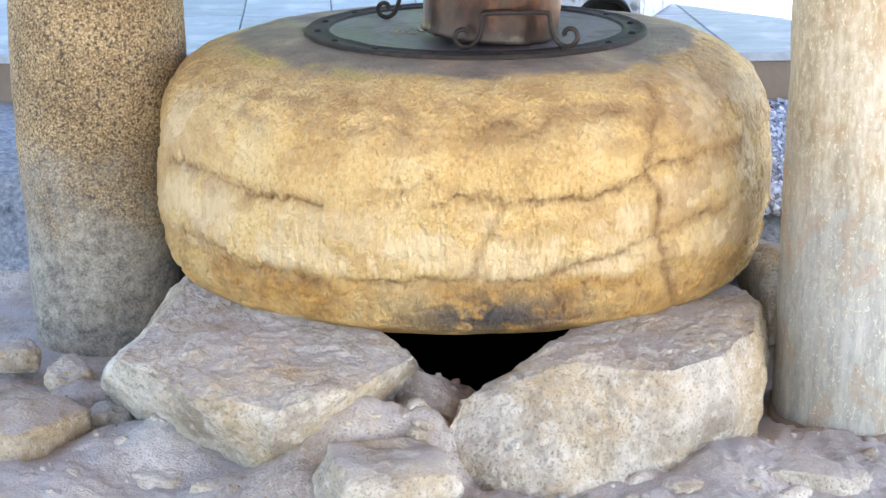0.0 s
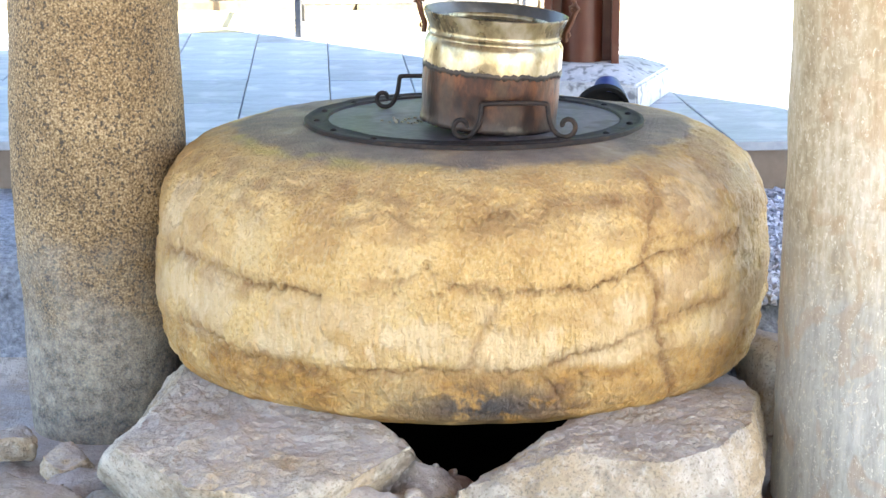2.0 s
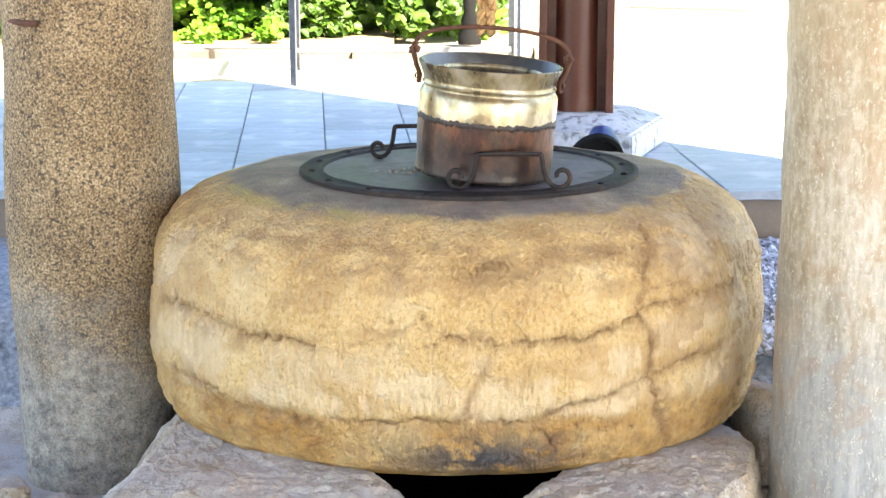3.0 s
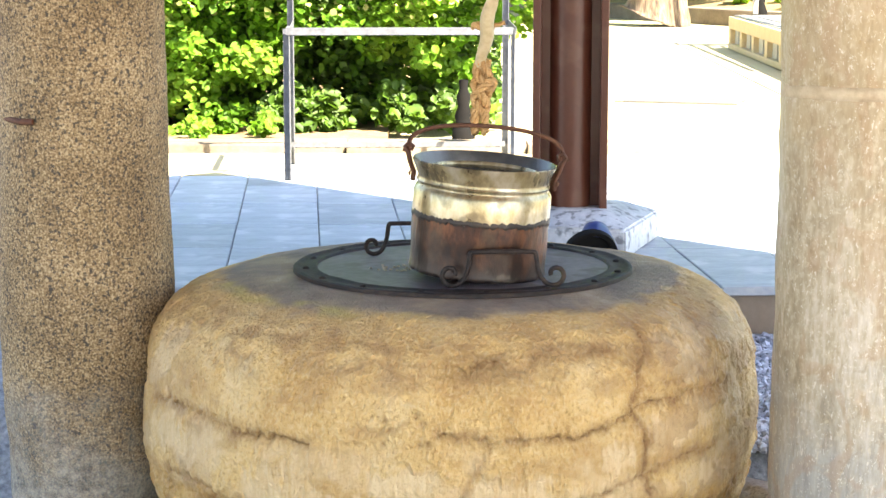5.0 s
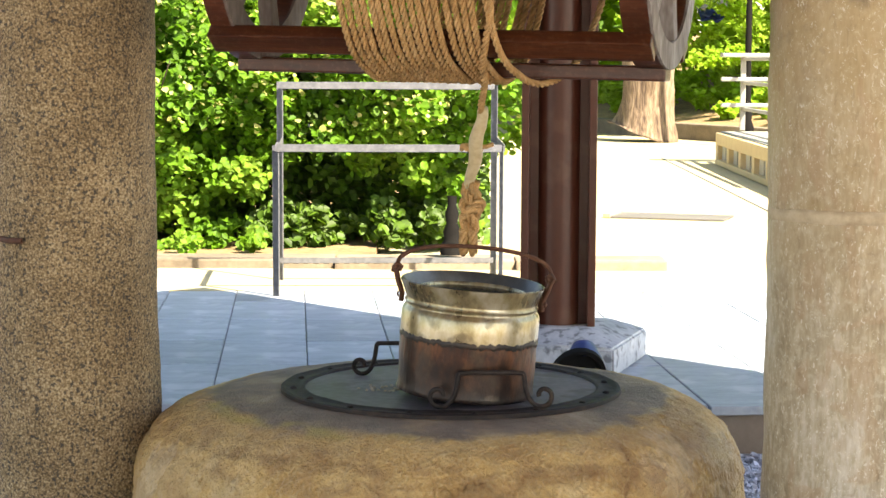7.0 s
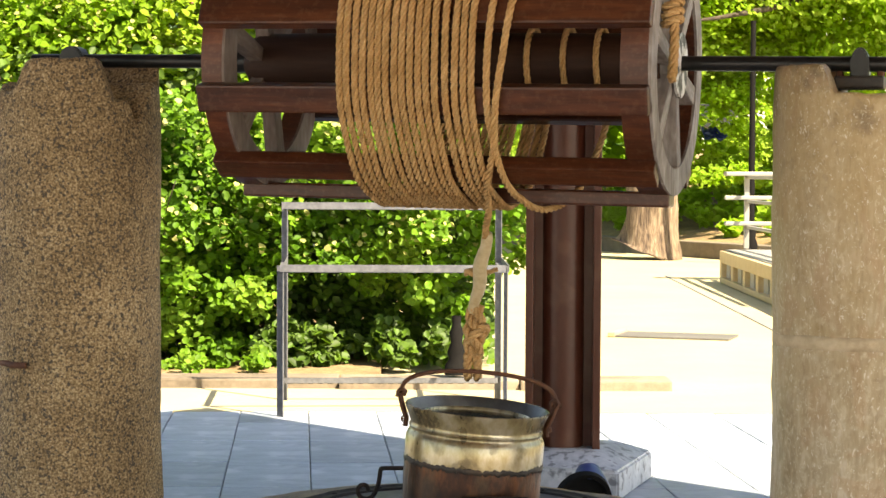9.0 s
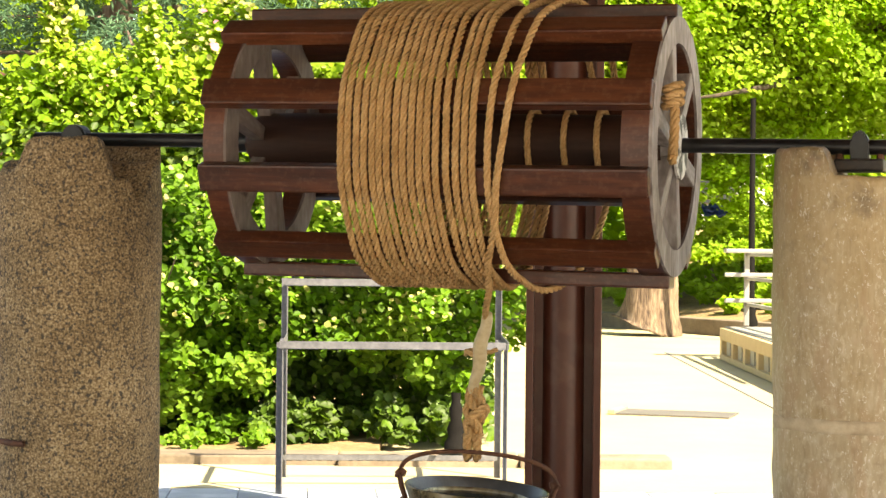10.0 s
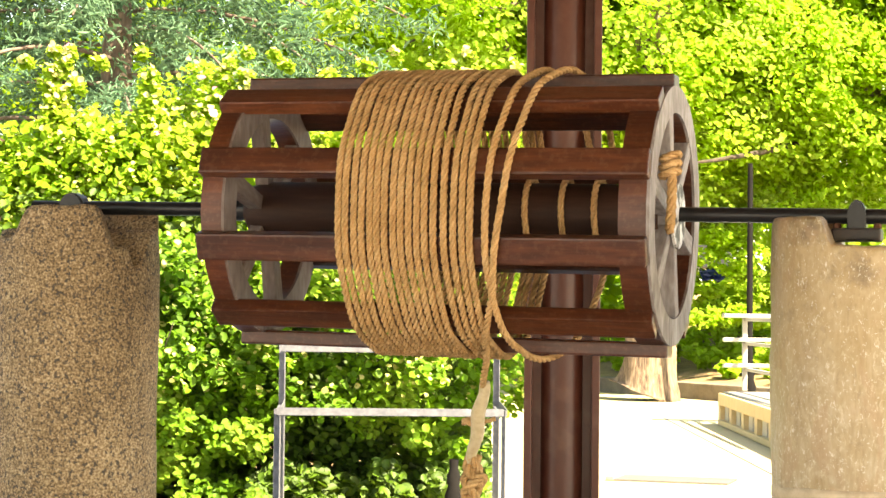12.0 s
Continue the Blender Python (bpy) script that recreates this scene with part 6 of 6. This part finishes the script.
build_tree("plane_tree", "broad plane tree with sunlit yellow-green leaves", (9.6, 30.5, 0.9), 0.24, 5.2, (6.0, 28.8, 5.3), (6.2, 3.0, 2.6), 640, 260, 0.082, M["leaf_tree"], M["bark"], 31, (0.35, 0.75), low=3.0)
plane = [o for o in scene.objects if o.name == "plane_tree"][0]
limb = tube([Vector(p) - plane.location for p in ((3.193, 25.200, 3.493), (3.593, 25.400, 3.558), (4.291, 26.000, 3.720), (5.736, 28.000, 4.152), (9.3, 30.2, 4.6))], lambda u: 0.015 + 0.05 * u, 10)
part("limb", limb, M["bark_dark"], plane, smooth=180)
rng = np.random.default_rng(33)
cs = [np.array((3.95, 27.3, 2.45)) + rng.uniform(-1, 1, 3) * (1.05, 0.5, 1.05) for _ in range(60)]
drape = new("low_bough", leaf_mesh("low_bough", clumps(cs, rng.uniform(0.14, 0.36, 60), 130, 34, 0.7), 0.075, M["leaf_tree"], 35, thin=0.5))
drape.parent = plane
drape.location = -plane.location
build_tree("maple_tree", "leafy tree with bright green crown above the shrub", (1.65, 28.0, TERRACE + 0.4), 0.20, 5.6, (2.07, 27.4, 5.5), (4.1, 2.4, 2.6), 360, 190, 0.088, M["leaf_tree"], M["bark"], 41, (0.4, 0.8), low=2.8)
build_tree("thick_tree", "old tree with a thick pale flaring trunk", (*TRUNK_AT.xy, TERRACE + 0.1), 0.40, 6.5, (4.2, 29.5, 6.4), (4.2, 3.0, 2.6), 200, 130, 0.14, M["leaf_woods"], M["bark_pale"], 51, (0.5, 0.9), low=3.6)


def build_spruce():
    """Drooping fans of blue-green needles."""
    root = thing("spruce", "blue-green spruce with drooping boughs", "tree", (-2.9, 16.9, TERRACE))
    part("trunk", tube([(0, 0, 0), (0, 0, 4), (0.1, 0, 9)], lambda u: 0.2 * (1 - 0.8 * u), 14), M["bark"], root, smooth=180)
    rng = np.random.default_rng(61)
    pts = []
    for k in range(85):
        z = 1.3 + 6.2 * (k / 85)
        a = k * 2.4
        reach = 3.3 * (1 - 0.06 * z) * rng.uniform(0.75, 1.1)
        line = []
        for t in range(9):
            u = t / 8
            line.append(Vector((reach * u * math.cos(a), reach * u * math.sin(a), z + 0.25 * u - 0.75 * u * u)))
        part("bough", tube(line, lambda u: 0.022 * (1 - 0.8 * u) + 0.004, 6), M["bark"], root, smooth=180)
        for t in range(2, 9):
            c = line[t]
            for _ in range(6):
                q = np.array(c) + rng.normal(0, 1, 3) * (0.16, 0.16, 0.10) - (0, 0, 0.06)
                pts.append(q + rng.normal(0, 1, (20, 3)) * (0.085, 0.085, 0.07))
    crown = new("needles", leaf_mesh("needles", np.concatenate(pts), 0.10, M["needle"], 62, thin=0.09, droop=0.6))
    crown.parent = root


build_spruce()


def build_background_woods():
    rng = np.random.default_rng(71)
    cs, rs = [], []
    for _ in range(520):
        x = rng.uniform(-16, 24)
        z = rng.uniform(1.0, 13)
        if x > 1.5 and z > 3.5 and rng.random() < 0.72:
            continue
        cs.append((x, rng.uniform(33, 40) - 0.15 * x, z))
        rs.append(rng.uniform(0.7, 1.5))
    stuff_leaves("woods", "shady green woods behind the plaza", "woods", leaf_mesh("woods", clumps(cs, rs, 130, 72), 0.27, M["leaf_woods"], 73))
    cs, rs = [], []
    for _ in range(420):
        d = rng.uniform(0.5, 7)
        p = BANK_AT + BANK_ALONG * rng.uniform(-12, 5) + BANK_AWAY * d
        cs.append((p.x, p.y, bank_height(d) + rng.uniform(0, 0.2 + 0.12 * d)))
        rs.append(rng.uniform(0.10, 0.22 + 0.04 * d))
    trunk_at = TRUNK_AT
    keep = [i for i, c in enumerate(cs) if math.hypot(c[0] - trunk_at.x, c[1] - trunk_at.y) > 0.62]
    stuff_leaves("undergrowth", "ferns and low green plants on the bank", "undergrowth", leaf_mesh("undergrowth", clumps([cs[i] for i in keep], [rs[i] for i in keep], 60, 74), 0.16, M["leaf_tree"], 75, thin=0.35))


build_background_woods()


# Backdrop added to darken the sky gaps between leaves; no hill is known.
def build_green_backdrop():
    bm = bmesh.new()
    n, rows = 70, []
    for j in range(9):
        row = []
        for i in range(n + 1):
            x = -60 + 150 * i / n
            top = 5.0 + 1.6 * fbm((x * 0.05, 0, 0), 1.6, 4)
            row.append(bm.verts.new((x, 58 + 5 * (j / 8) ** 2 + 1.2 * fbm((x * 0.2, j, 1), 1.0, 3), -0.5 + (top + 0.5) * j / 8 + 0.5 * fbm((x * 0.3, j * 0.7, 2), 1.0, 3))))
        rows.append(row)
    for p, q in zip(rows, rows[1:]):
        for i in range(n):
            bm.faces.new((p[i], p[i + 1], q[i + 1], q[i]))
    tagged(part("hillside", bm, M["hill"], None, smooth=180), "dark green backdrop added far behind the trees", "hillside", kind="structure")


build_green_backdrop()


def build_tarp():
    """A rumpled blue sheet on the bank."""
    bm = bmesh.new()
    bmesh.ops.create_grid(bm, x_segments=24, y_segments=16, size=0.5)
    for v in bm.verts:
        v.co = Vector((v.co.x * 0.42, v.co.y * 0.25, 0.07 * fbm(v.co, 3.5, 3) + 0.06))
    bmesh.ops.solidify(bm, geom=bm.faces[:], thickness=0.01)
    ob = part("tarpaulin", bm, M["blue"], None, smooth=180)
    ob.matrix_basis = pose(*(4.171, 29.600, 2.081), 40, 0, 10)
    tagged(ob, "small rumpled blue tarpaulin among the bushes", "tarpaulin")


build_tarp()


def build_house():
    root = thing("house", "pale rendered house glimpsed between the leaves", "house", (9.5, 46, 1.5))
    part("wall", block((9, 5, 7), (0, 2.5, 3.5)), M["house"], root)
    for i in range(3):
        for j in range(2):
            w = part("window", block((1.1, 0.1, 1.5), (-3 + 3 * i, -0.03, 1.8 + 3 * j), bevel=0.02), M["white"], root)
            part("pane", block((0.9, 0.06, 1.3), (-3 + 3 * i, -0.08, 1.8 + 3 * j)), M["glass"], w)
    part("roof", block((9.6, 6, 0.4), (0, 2.5, 7.2), bevel=0.05), M["riser"], root)


build_house()


# ---- paving slabs ----
def build_paving():
    rng = random.Random(9)
    w = 0.32
    y = KERB_Y + 0.02
    for d in (0.80, 0.60, 0.60, 0.60, 0.40):
        bm = block((w - 0.0055, d - 0.005, 0.03), (0, 0, 0), bevel=0.003, segments=1)
        me = bpy.data.meshes.new("paving_slab")
        bm.to_mesh(me)
        bm.free()
        me.materials.append(M["paving"])
        mid = y + d / 2
        for i in range(-9, 10):
            ob = new("paving_slab", me)
            ob.parent = pavement
            ob.matrix_basis = pose(i * w - 0.018 - 0.075 * (mid - 7.2), mid, TERRACE - 0.015 + rng.uniform(-0.0015, 0.0015), rng.uniform(-0.15, 0.15), rng.uniform(-0.15, 0.15), 4.3)
        y += d


build_paving()
